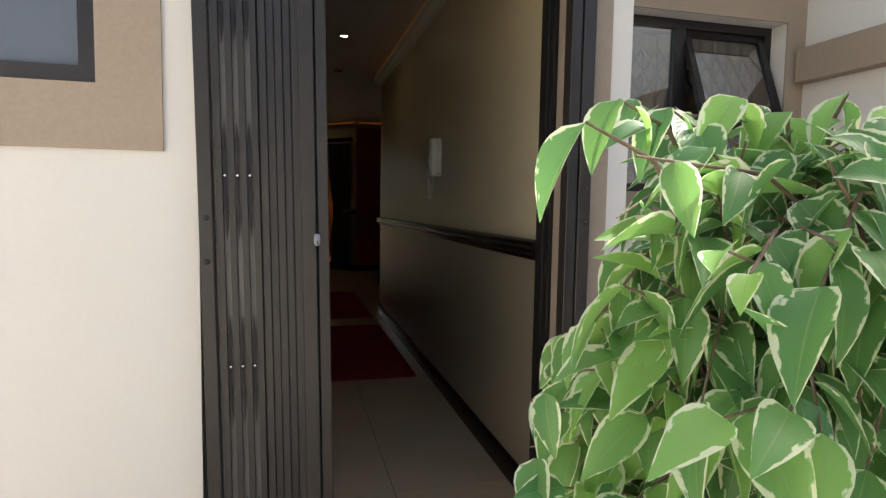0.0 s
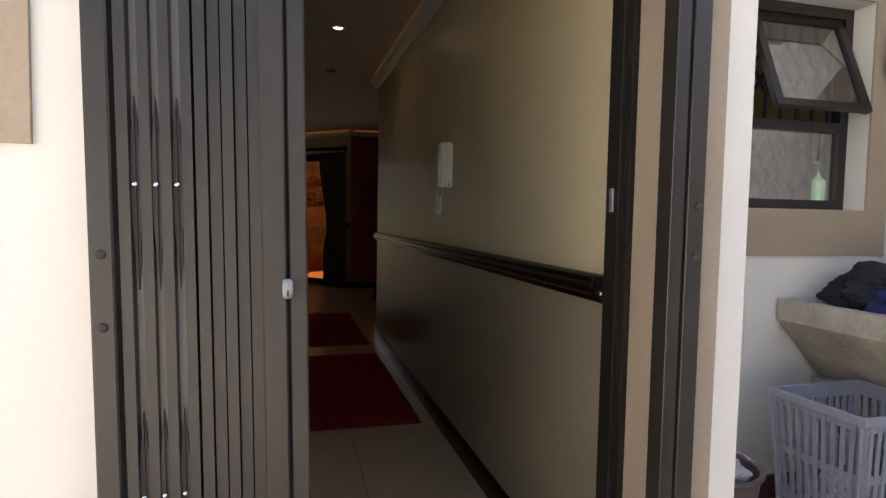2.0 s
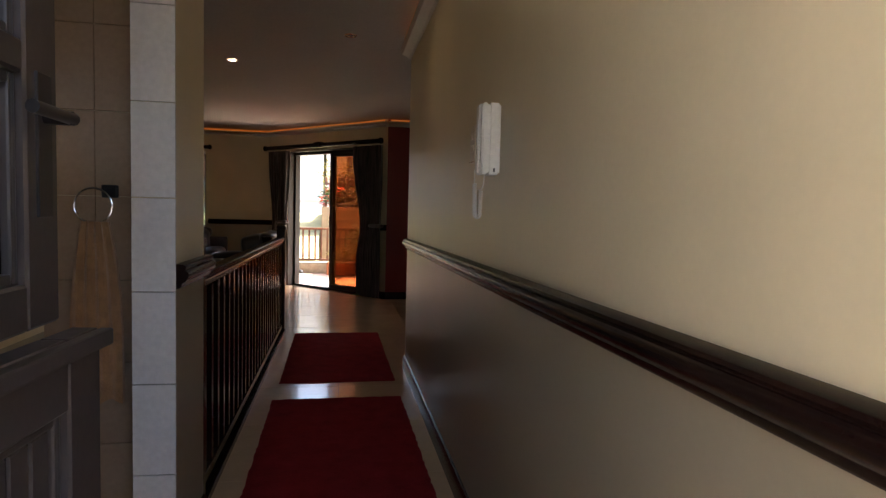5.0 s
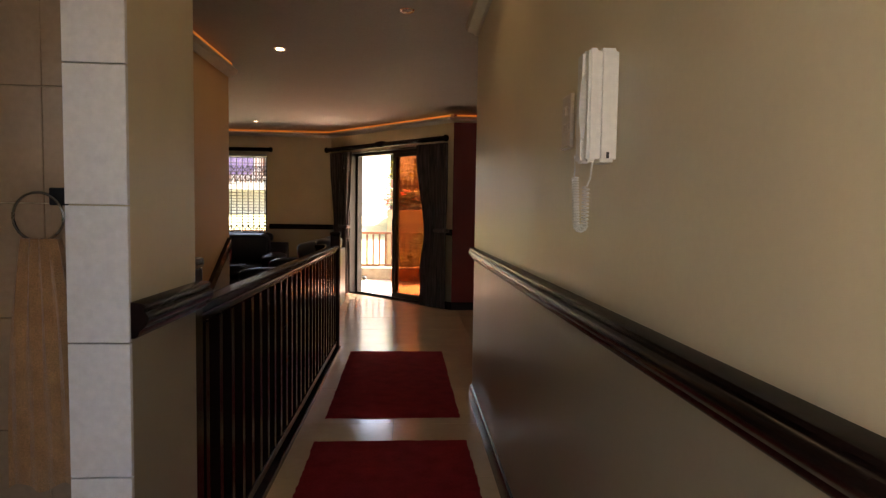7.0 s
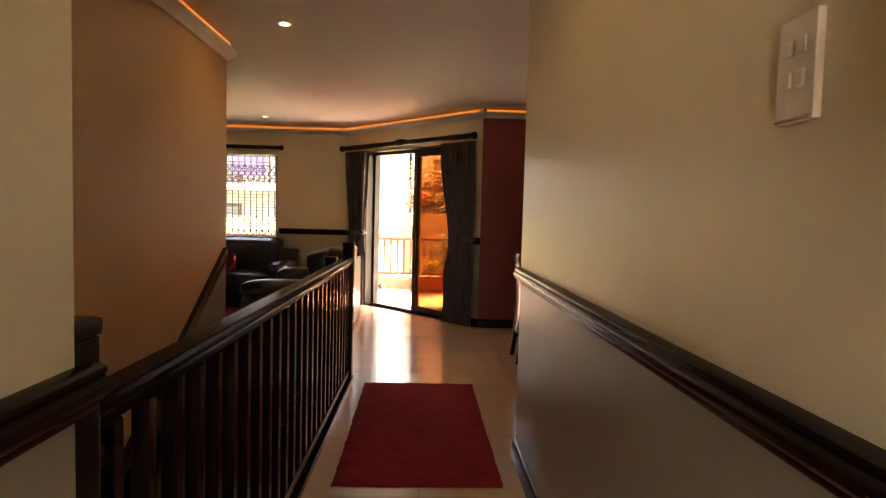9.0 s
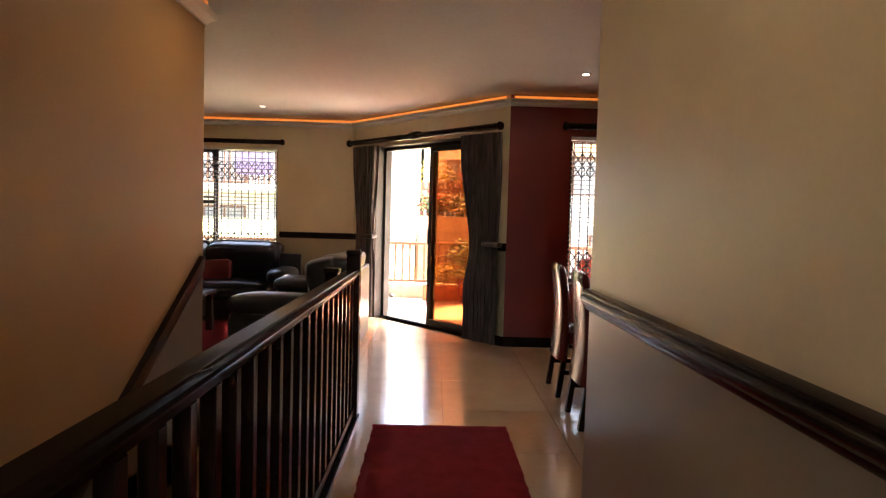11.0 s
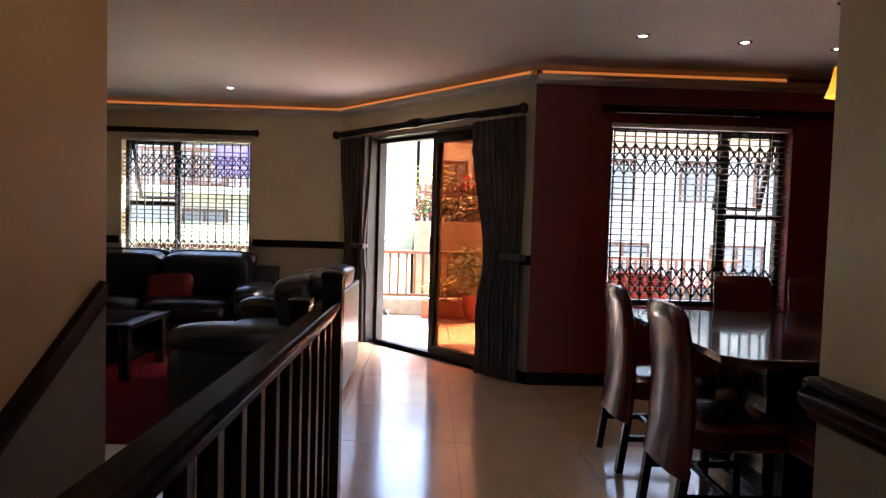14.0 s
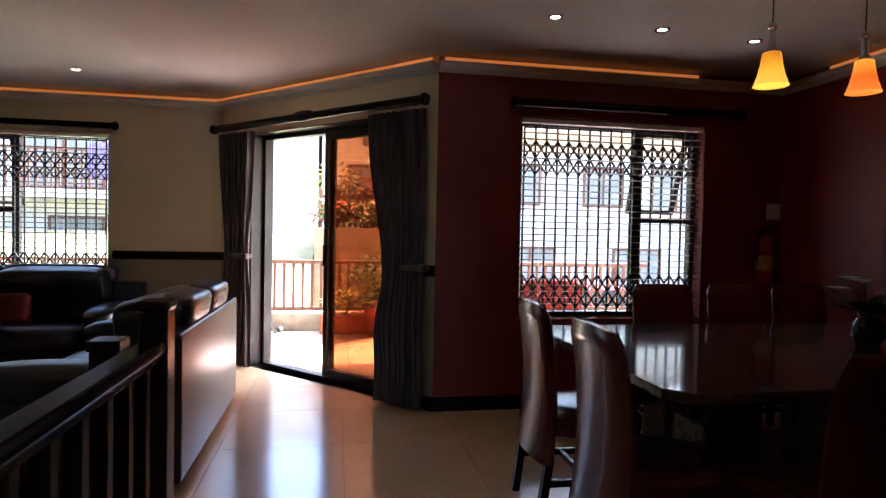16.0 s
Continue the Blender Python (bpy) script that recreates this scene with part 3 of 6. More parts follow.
def curtain(x0, x1, tie, label, seed):
    """A gathered curtain along the diagonal wall, tied back towards the side x = tie."""
    rnd = random.Random(seed)
    bm = bmesh.new()
    nu, nz, top = 88, 30, 2.17
    ph = [rnd.uniform(0, 6.3) for _ in range(4)]
    sheets = []
    for off in (0.0, 0.007):
        rows = []
        for j in range(nz + 1):
            z = 0.015 + (top - 0.015) * j / nz
            pinch = math.exp(-((z - 1.04) / (0.62 if z > 1.04 else 0.34)) ** 2) * 0.45 + (0.34 if z < 1.0 else 0.0) * min(1, (1.0 - z) * 1.5)
            row = []
            for i in range(nu + 1):
                u = i / nu
                x = x0 + (x1 - x0) * u
                x = x + (tie - x) * pinch * 0.75
                w = 2 * math.pi * 8.5 * (u + 0.02 * math.sin(3 * u + ph[0]) + 0.012 * math.sin(z * 4 + ph[1]))
                d = (0.026 - 0.010 * pinch) * math.sin(w) + 0.008 * math.sin(w * 0.37 + z * 2 + ph[2])
                row.append(bm.verts.new((x + 0.006 * math.sin(w * 2 + ph[3]), -0.085 + d + off, z)))
            rows.append(row)
        sheets.append(rows)
    for k, rows in enumerate(sheets):
        for p, q in zip(rows, rows[1:]):
            for i in range(nu):
                f = (p[i], p[i + 1], q[i + 1], q[i])
                bm.faces.new(f if k == 0 else f[::-1])
    th = thing("curtain", label, "curtain", DIAG)
    part("drape", bm, M_CURTAIN, th, smooth=True)
    tb = boxes((tie - 0.13, tie + 0.10, -0.13, -0.045, 1.01, 1.06), bevel=0.02)
    part("tie_band", tb, M_CURTAIN, th)
    return th


curtain(0.06, 0.58, 0.47, "dark patterned curtain gathered by a tie band", 3)
curtain(2.03, 2.60, 2.52, "dark patterned curtain gathered by a tie band", 5)


def pole(m, length, r, crest, label):
    th = thing("curtain_pole", label, "curtain pole", m)
    part("rod", rod(bmesh.new(), (0, 0, 0), (length, 0, 0), r, seg=16), M_DARKWOOD, th, smooth=True)
    for x in (0, length):
        part("finial", puff(x - 0.03, x + 0.03, -r * 1.3, r * 1.3, -r * 1.3, r * 1.3, 2.6, 14, 10), M_DARKWOOD, th, smooth=True)
    for x in (0.16, length - 0.16):
        part("bracket", boxes((x - 0.012, x + 0.012, 0, 0.10, -0.012, 0.012)), M_DARKWOOD, th)
    if crest:
        part("crest", puff(length * 0.5 - 0.15, length * 0.5 + 0.15, -r * 1.15, r * 1.15, -r * 1.2, r * 1.55, 2.2, 20, 12), M_DARKWOOD, th, "carved centre ornament", smooth=True)
    return th


pole(DIAG @ pose(0.02, -0.10, 2.225), 2.56, 0.033, True, "thick dark wooden curtain pole with carved centre")
pole(pose(-3.30, 12.33, 2.215), 1.68, 0.03, False, "dark wooden curtain pole over the living room window")
pole(pose(1.66, 10.43, 2.235), 1.80, 0.032, False, "dark wooden curtain pole over the dining window")

# ---- entrance: security gate, door frame, stable door ----
M_JAMB = mat("near_black_gloss_paint", (0.016, 0.013, 0.011), 0.4, var=0.25, scale=12, bump=0.12, bscale=70, spec=0.3, stretch=(1, 1, 0.3))
M_GATELIGHT = mat("bare_worn_steel", (0.24, 0.22, 0.19), 0.5, 0.2, var=0.15, bump=0.05)
M_ZINC = mat("worn_zinc", (0.22, 0.23, 0.235), 0.55, 0.3, var=0.2, bump=0.1)
gate = thing("security_gate", "folded bronze steel trellis security gate", "security gate", pose(0.016, 0.058, 0))
part("side_channel", boxes((-0.186, -0.150, 1.955, 2.06, 0.0, 2.12), bevel=0.003, seg=1), M_GATE, gate)
for x0_, x1_, y0_, y1_, nm_ in ((0.848, 0.854, 1.945, 1.992, "channel_flange"), (0.854, 0.886, 1.955, 1.961, "channel_web"), (0.890, 0.929, 1.950, 1.992, "wall_angle")):
    part(nm_, boxes((x0_, x1_, y0_, y1_, 0.0, 2.085), bevel=0.0015, seg=1), M_GATE, gate)
part("top_track", boxes((-0.186, 0.929, 1.945, 1.992, 2.085, 2.13)), M_GATE, gate)
for i in range(9):
    x = -0.142 + 0.031 * i if i < 4 else -0.048 + (i - 3) * 0.0205
    w = 0.016 if i < 4 else 0.0175
    y = 1.962 + (0.006 if i % 2 else 0.0)
    part("upright", prism([(x, y), (x + w, y), (x + w, y + 0.03), (x + w - 0.003, y + 0.03), (x + w - 0.003, y + 0.004), (x + 0.003, y + 0.004), (x + 0.003, y + 0.03), (x, y + 0.03)], 0.02, 2.08), M_GATE, gate)
for i in range(3):
    x = -0.142 + 0.031 * i + 0.0235
    for zc in (0.25, 0.76, 1.27, 1.78):
        for s in (-1, 1):
            lat = prism([(x, zc - 0.17), (x + 0.0075 * s, zc - 0.05), (x + 0.008 * s, zc), (x + 0.006 * s, zc + 0.07), (x, zc + 0.14)], -1.978 - 0.002 * s, -1.974 - 0.002 * s)
            bmesh.ops.transform(lat, matrix=Matrix(((1, 0, 0, 0), (0, 0, -1, 0), (0, 1, 0, 0), (0, 0, 0, 1))), verts=lat.verts[:])
            part("lattice_link", lat, M_GATEDARK, gate)
        part("rivet", puff(x - 0.0042, x + 0.0042, 1.959, 1.965, zc - 0.0042, zc + 0.0042, 2, 10, 6), M_CHROME, gate, smooth=True)
part("inner_leaf", boxes((-0.045, 0.075, 2.0, 2.012, 0.02, 2.08)), M_GATEDARK, gate, "dark inner leaves of the folded gate")
part("inner_leaf", boxes((-0.150, -0.046, 1.990, 2.0, 0.02, 2.08)), M_GATELIGHT, gate)
# no leaf: dark strip added behind the stile's slit in place of its shade
part("inner_leaf", boxes((0.108, 0.119, 2.0, 2.026, 0.012, 2.088)), M_GATEDARK, gate)
stile = part("lock_stile", boxes((0.072, 0.112, 1.950, 2.03, 0.01, 2.09), (0.115, 0.146, 1.957, 2.03, 0.01, 2.09), bevel=0.003, seg=1), M_GATE, gate, "wide stile with the lock")
part("lock_cylinder", puff(0.104, 0.122, 1.936, 1.958, 1.082, 1.115, 4, 16, 10), M_ZINC, stile, "worn metal lock cylinder", smooth=True)
part("keyhole", boxes((0.1115, 0.1145, 1.934, 1.938, 1.087, 1.097)), M_BLACK, stile)
for x, y, z in ((-0.168, 1.953, 1.16), (-0.168, 1.953, 1.045)):
    part("bolt_hole", puff(x - 0.008, x + 0.008, y - 0.001, y + 0.004, z - 0.008, z + 0.008, 2, 12, 6), M_JAMB, gate)
for z in (1.255, 1.155):
    part("bolt", puff(0.905, 0.918, 1.942, 1.953, z - 0.007, z + 0.007, 2.4, 12, 8), M_GATE, gate, smooth=True)

for o in list(gate.children):   # the folded stack hangs out of plumb
    if o.name.split(".")[0] in ("side_channel", "upright", "lattice_link", "rivet", "inner_leaf", "lock_stile", "bolt_hole"):
        o.matrix_basis = pose(0.026, 0, 0, 0, -1.05, 0)

M_WHITEWALL = mat("white_filler_paint", (0.62, 0.60, 0.55), 0.6, var=0.06, bump=0.1)
jamb = thing("door_frame", "dark painted timber door frame with chipped edges", "door frame", kind="structure")
part("post", boxes((0.902, 0.9315, 2.262, 2.318, 0, 2.10), (0.914, 0.9315, 2.238, 2.262, 0, 2.10), bevel=0.004), M_JAMB, jamb)
part("post", boxes((-0.03, 0.040, 2.22, 2.318, 0, 2.10), bevel=0.004), M_JAMB, jamb)
part("head", boxes((-0.03, 0.9315, 2.22, 2.318, 2.10, 2.14), bevel=0.004), M_JAMB, jamb)
part("strike_plate", boxes((0.898, 0.903, 2.278, 2.296, 1.242, 1.300), bevel=0.002, seg=1), M_ZINC, jamb, "worn metal strike plate")
part("plaster_strip", boxes((0.990, 1.0, 2.32, 2.455, 0, 2.42)), M_WHITEWALL, jamb)
catch = thing("door_holder", "dark wooden block at the end of the dado rail", "door holder")
part("block", puff(0.948, 1.0, 2.375, 2.468, 0.994, 1.072, 6), M_DARKWOOD, catch, smooth=True)
part("screw", puff(0.943, 0.951, 2.40, 2.414, 1.018, 1.032, 2, 10, 6), M_CHROME, catch)


M_DOORGLASS = mat("dark_door_glass", (0.018, 0.016, 0.016), 0.06, var=0.1, bump=0.0, spec=0.6, rvar=0.03)
LEAF_COLS = ((0.09, 0.265), (0.33, 0.465), (0.53, 0.70))


def door_half(z0, z1, panes, m, name):
    """One half of the stable door: stiles, rails, beads and glazed or boarded panels; hinge at the origin, leaf along +y."""
    rails = [(0, 0.042, y0_, y1_, z0, z1) for y0_, y1_ in ((0, 0.09), (0.70, 0.79))]
    rails += [(0, 0.042, 0.09, 0.70, z0, z0 + (0.065 if panes else 0.11)), (0, 0.042, 0.09, 0.70, z1 - 0.10, z1)]
    lo_, hi_ = z0 + (0.065 if panes else 0.11), z1 - 0.10
    rails += [(0, 0.042, y0_, y1_, lo_, hi_) for y0_, y1_ in ((0.265, 0.33), (0.465, 0.53))]
    cuts = (1.41, 1.72) if panes else ()
    for k in (0, 2):
        rails += [(0.003, 0.040, *LEAF_COLS[k], z, z + 0.045) for z in cuts]
    th = part(name, boxes(*rails, bevel=0.004, seg=1), M_DOORWOOD, leaf_door)
    th.matrix_basis = m
    for k, (ya, yb) in enumerate(LEAF_COLS):
        edges = [lo_] + [e for z in (cuts if k != 1 else ()) for e in (z, z + 0.045)] + [hi_]
        for za, zb in zip(edges[::2], edges[1::2]):
            part("pane" if panes else "panel", boxes((0.010, 0.016, ya, yb, za, zb), bevel=0.001, seg=1), M_DOORGLASS if panes else M_DOORWOOD, th, "dark glass pane" if panes else "")
            for y0_, y1_, z0_, z1_ in ((ya, ya + 0.016, za, zb), (yb - 0.016, yb, za, zb), (ya + 0.016, yb - 0.016, za, za + 0.016), (ya + 0.016, yb - 0.016, zb - 0.016, zb)):
                part("bead", boxes((0.016, 0.030, y0_, y1_, z0_, z1_), bevel=0.004, seg=2), M_DOORWOOD, th)
            if not panes:
                n_ = 5 if k == 0 else 3
                w_ = (yb - ya - 0.036) / n_
                for q_ in range(n_):
                    part("board", boxes((0.016, 0.025, ya + 0.018 + w_ * q_ + 0.002, ya + 0.018 + w_ * (q_ + 1) - 0.002, za + 0.018, zb - 0.018), bevel=0.003, seg=1), M_DOORWOOD, th)
    return th


leaf_door = thing("stable_door", "dark timber stable door with glazed top half, standing open", "door")
up = door_half(1.065, 2.09, True, pose(0.016, 2.318, 0, 0, 0, 0), "upper_leaf")
dn = door_half(0.012, 1.055, False, pose(0.016, 2.318, 0, 0, 0, -4.2), "lower_leaf")
part("weather_ledge", boxes((0.042, 0.062, 0.0, 0.79, 1.03, 1.055), bevel=0.004), M_DOORWOOD, dn)
hd = bmesh.new()
rod(hd, (0.042, 0.745, 1.36), (0.082, 0.745, 1.36), 0.010)
rod(hd, (0.078, 0.755, 1.36), (0.078, 0.64, 1.36), 0.009)
part("lever_handle", hd, M_FRAME, up, "dark lever handle", smooth=True)
part("handle_plate", boxes((0.041, 0.046, 0.725, 0.765, 1.22, 1.42), bevel=0.001, seg=1), M_FRAME, up)

# ---- balustrade beside the stairwell ----
bal = thing("balustrade", "dark stained timber balustrade beside the stairwell", "balustrade")
for y, top in ((4.615, 1.085), (8.22, 1.045)):
    nw = part("newel_post", boxes((-0.142, -0.060, y - 0.041, y + 0.041, 0, top), bevel=0.004), M_DARKWOOD, bal)
    part("cap", boxes((-0.147, -0.055, y - 0.048, y + 0.048, top, top + 0.033), bevel=0.012), M_DARKWOOD, nw)
part("handrail", sweep([(-0.028, 0.903), (0.028, 0.903), (0.030, 0.921), (0.035, 0.925), (0.039, 0.934), (0.038, 0.945), (0.034, 0.956), (0.028, 0.960), (-0.028, 0.960), (-0.034, 0.956), (-0.038, 0.945), (-0.039, 0.934), (-0.035, 0.925), (-0.030, 0.921)], (-0.101, 4.656, 0.012), (-0.101, 8.179, 0.002)), M_HANDRAIL, bal)
part("bottom_rail", boxes((-0.125, -0.077, 4.656, 8.179, 0.06, 0.105), bevel=0.004, seg=1), M_DARKWOOD, bal)
part("plinth", boxes((-0.145, -0.055, 4.565, 8.27, -0.008, 0.03), bevel=0.003, seg=1), M_DARKWOOD, bal)
bst = None
for i in range(25):
    y = 4.656 + (8.179 - 4.656) * (i + 0.75) / 25.5
    if bst is None:
        bst = part("baluster", boxes((-0.019, 0.019, -0.019, 0.019, 0.1055, 0.9045), bevel=0.003, seg=1), M_DARKWOOD, bal)
        o = bst
    else:
        o = bst.copy()
        scene.collection.objects.link(o)
    o.matrix_basis = pose(-0.101, y, 0)
part("stair_newel", boxes((-0.275, -0.195, 8.18, 8.26, 0, 0.93), (-0.281, -0.189, 8.174, 8.266, 0.93, 0.962), bevel=0.006), M_DARKWOOD, bal)
part("link_rail", boxes((-0.195, -0.142, 8.195, 8.245, 0.80, 0.86), bevel=0.004, seg=1), M_DARKWOOD, bal)

# ---- corridor things ----
def mat_rug(x0, x1, y0, y1, label, turn=0.0, thick=0.014, name="floor_mat", cat="mat", cloth=M_RUG):
    cx, cy = (x0 + x1) / 2, (y0 + y1) / 2
    bm = bmesh.new()
    nx, ny = 30, 54
    rnd = random.Random(int(y0 * 100))
    rows = [[None] * (nx + 1) for _ in range(ny + 1)]
    for j in range(ny + 1):
        for i in range(nx + 1):
            e = i in (0, nx) or j in (0, ny)
            x, y = (x1 - x0) * (i / nx - 0.5), (y1 - y0) * (j / ny - 0.5)
            k = 0.004 if e else 0
            rows[j][i] = bm.verts.new((x + rnd.uniform(-k, k), y + rnd.uniform(-k, k), 0.003 if e else thick + rnd.uniform(-0.002, 0.0015)))
    for j in range(ny):
        for i in range(nx):
            bm.faces.new((rows[j][i], rows[j][i + 1], rows[j + 1][i + 1], rows[j + 1][i]))
    box(bm, -(x1 - x0) / 2 + 0.01, (x1 - x0) / 2 - 0.01, -(y1 - y0) / 2 + 0.01, (y1 - y0) / 2 - 0.01, 0.0005, 0.003)
    ob = solid(name, bm, cloth, label, cat, "", smooth=True)
    ob.matrix_basis = pose(cx, cy, 0, 0, 0, turn)
    return ob


mat_rug(0.065, 0.90, 4.30, 6.05, "deep red woollen mat on the corridor floor", 0.5)["group"] = "corridor mats"
mat_rug(0.055, 0.88, 6.41, 8.16, "deep red woollen mat near the living room", 0.6)["group"] = "corridor mats"
mat_rug(-3.4, -0.75, 9.06, 11.55, "large red rug under the coffee table", name="rug", cat="rug", cloth=M_LIVRUG)

phone = thing("intercom_phone", "white wall intercom receiver with coiled cord", "intercom", pose(-0.014, -0.018, 0))
SIDE = Matrix(((0, 0, -1, 0), (1, 0, 0, 0), (0, 1, 0, 0), (0, 0, 0, 1)))   # profile in y, z; depth out from the wall


def on_wall(points, d0, d1, bevel=0.0):
    """A flat profile (y, z) standing from d0 to d1 out of the corridor's long wall."""
    bm = prism(points, d0, d1)
    if bevel:
        bmesh.ops.bevel(bm, geom=bm.edges[:], offset=bevel, segments=2, affect="EDGES", clamp_overlap=True)
    bmesh.ops.transform(bm, matrix=pose(1.0, 0, 0) @ SIDE, verts=bm.verts[:])
    return bm


part("base", on_wall([(4.098, 1.374), (4.173, 1.374), (4.173, 1.613), (4.098, 1.613)], -0.012, 0.030, 0.007), M_WHITE, phone)
curve = [(4.1275 + 0.022 * math.sin(math.pi * i / 14), 1.42 + 0.148 * i / 14) for i in range(15)]
part("receiver", on_wall([(4.1275, 1.375), (4.172, 1.375), (4.172, 1.612), (4.1275, 1.612)] + curve[::-1], 0.030, 0.058, 0.005), M_WHITE, phone, smooth=False)
curve2 = [(4.1265 - 0.018 * math.sin(math.pi * i / 14), 1.42 + 0.148 * i / 14) for i in range(15)]
part("cover_rim", on_wall([(4.099, 1.375), (4.1265, 1.375)] + curve2 + [(4.1265, 1.612), (4.099, 1.612)], 0.030, 0.053, 0.005), M_WHITE, phone)
for i in range(6):
    part("speaker_slot", on_wall([(4.116, 1.475 + 0.009 * i), (4.134, 1.472 + 0.009 * i), (4.134, 1.474 + 0.009 * i), (4.116, 1.477 + 0.009 * i)], 0.0295, 0.0308), M_GATEDARK, phone)
part("screw_hole", on_wall([(4.0965, 1.382), (4.0985, 1.382), (4.0985, 1.395), (4.0965, 1.395)], 0.006, 0.012), M_GATEDARK, phone)
turns, pts = 34, [Vector((0.938, 4.160, 1.392)), Vector((0.939, 4.158, 1.362))]
for i in range(turns * 9 + 1):
    a = i / (turns * 9)
    if a < 0.52:
        c, nrm = Vector((0.939 - 0.012 * a, 4.156 - 0.08 * a, 1.345 - 0.20 * a)), Vector((0, 1, 0))
    elif a < 0.70:
        w = (a - 0.52) / 0.18 * math.pi
        c, nrm = Vector((0.9328 + 0.012 * (1 - math.cos(w)) / 2, 4.1044 + 0.010 * math.cos(w), 1.241 - 0.010 * math.sin(w))), Vector((0, math.cos(w), -math.sin(w)))
    else:
        c, nrm = Vector((0.9448 + 0.02 * (a - 0.70), 4.0944 + 0.06 * (a - 0.70), 1.241 + 0.27 * (a - 0.70))), Vector((0, -1, 0))
    ang = 2 * math.pi * turns * a
    pts.append(c + nrm * 0.0065 * math.cos(ang) + Vector((1, 0, 0)) * 0.0065 * math.sin(ang))
pts += [Vector((0.958, 4.106, 1.340)), Vector((0.965, 4.118, 1.378))]
part("coiled_cord", tube(pts, 0.0020), M_WHITE, phone, smooth=True)
M_BRASS = mat("aged_cream_plastic", (0.62, 0.53, 0.41), 0.28, 0.0, var=0.06, bump=0.02)
sw = thing("light_switch", "aged cream four-rocker light switch plate", "light switch", pose(0.003, -0.046, 0))
part("back_box", boxes((0.9965, 0.9975, 4.475, 4.55, 1.447, 1.583)), M_BRASS, sw)
part("plate", boxes((0.984, 0.9965, 4.470, 4.555, 1.442, 1.588), bevel=0.003), M_BRASS, sw)
for yy in (4.498, 4.527):
    for zz in (1.500, 1.545):
        part("rocker", boxes((0.980, 0.985, yy - 0.009, yy + 0.009, zz - 0.012, zz + 0.012), bevel=0.002, seg=1), M_BRASS, sw)
part("plate_edge", boxes((0.981, 0.9845, 4.474, 4.551, 1.444, 1.449), bevel=0.0008, seg=1), M_CHROME, sw, "bright lower edge")


def downlight(x, y, lit):
    th = thing("downlight", "small round recessed ceiling downlight, lit" if lit else "small round recessed ceiling downlight, unlit", "downlight", pose(x, y, CEIL), group="ceiling downlights")
    part("rim", lathe([(0.030, -0.001), (0.034, -0.006), (0.044, -0.006), (0.048, 0.0), (0.030, 0.0)], 24), M_CHROME, th, smooth=True)
    part("bulb", lathe([(0.0005, -0.003), (0.015, -0.0035), (0.029, -0.001)], 20), (M_BULB if y < 8.5 else M_BULB_DIM) if lit else M_GATEDARK, th, "glowing bulb" if lit else "", smooth=True)


for x, y, lit in ((0.485, 5.36, True), (0.53, 6.68, False), (-0.48, 7.68, True), (-1.664, 11.593, True), (1.636, 9.604, True), (2.333, 9.655, True), (3.0, 9.71, True)):
    downlight(x, y, lit)

# washroom seen through its doorway
ring = thing("towel_ring", "chrome towel ring on a dark wall plate", "towel ring")
part("wall_plate", boxes((-0.357, -0.312, 4.405, 4.443, 1.265, 1.31), bevel=0.003, seg=1), M_BLACK, ring)
rc, rr = Vector((-0.383, 4.405, 1.235)), 0.062
rb = tube([rc + Vector((math.cos(i * 2 * math.pi / 36) * rr, 0, math.sin(i * 2 * math.pi / 36) * rr)) for i in range(36)], 0.004, 8, True)
part("ring", rb, M_CHROME, ring, smooth=True)
M_TOWEL = mat("peach_towelling", (0.56, 0.31, 0.14), 0.95, var=0.15, scale=20, bump=0.9, bscale=320, sheen=0.4, fine=0.2)
tw = bmesh.new()
layers = []
for off in (0, 0.02):
    rows = []
    for j in range(16):
        z = 0.535 + (1.18 - 0.535) * j / 15
        w = 0.088 - 0.042 * (j / 15) ** 3
        rows.append([tw.verts.new((-0.375 + w * (2 * i / 20 - 1), 4.388 + off + 0.008 * math.sin(i * 1.3 + j * 0.15) * (0.5 + j / 20), z + 0.012 * math.sin(i * 0.5) * (j == 0))) for i in range(21)])
    layers.append(rows)
for rows in layers:
    for p, q in zip(rows, rows[1:]):
        for i in range(20):
            tw.faces.new((p[i], p[i + 1], q[i + 1], q[i]))
f, bk = layers
for i in range(20):
    tw.faces.new((f[0][i], f[0][i + 1], bk[0][i + 1], bk[0][i]))
    tw.faces.new((f[-1][i], f[-1][i + 1], bk[-1][i + 1], bk[-1][i]))
for j in range(15):
    for i in (0, 20):
        tw.faces.new((f[j][i], f[j + 1][i], bk[j + 1][i], bk[j][i]))
solid("towel", tw, M_TOWEL, "peach hand towel hanging from the chrome ring", "towel", "", smooth=True)


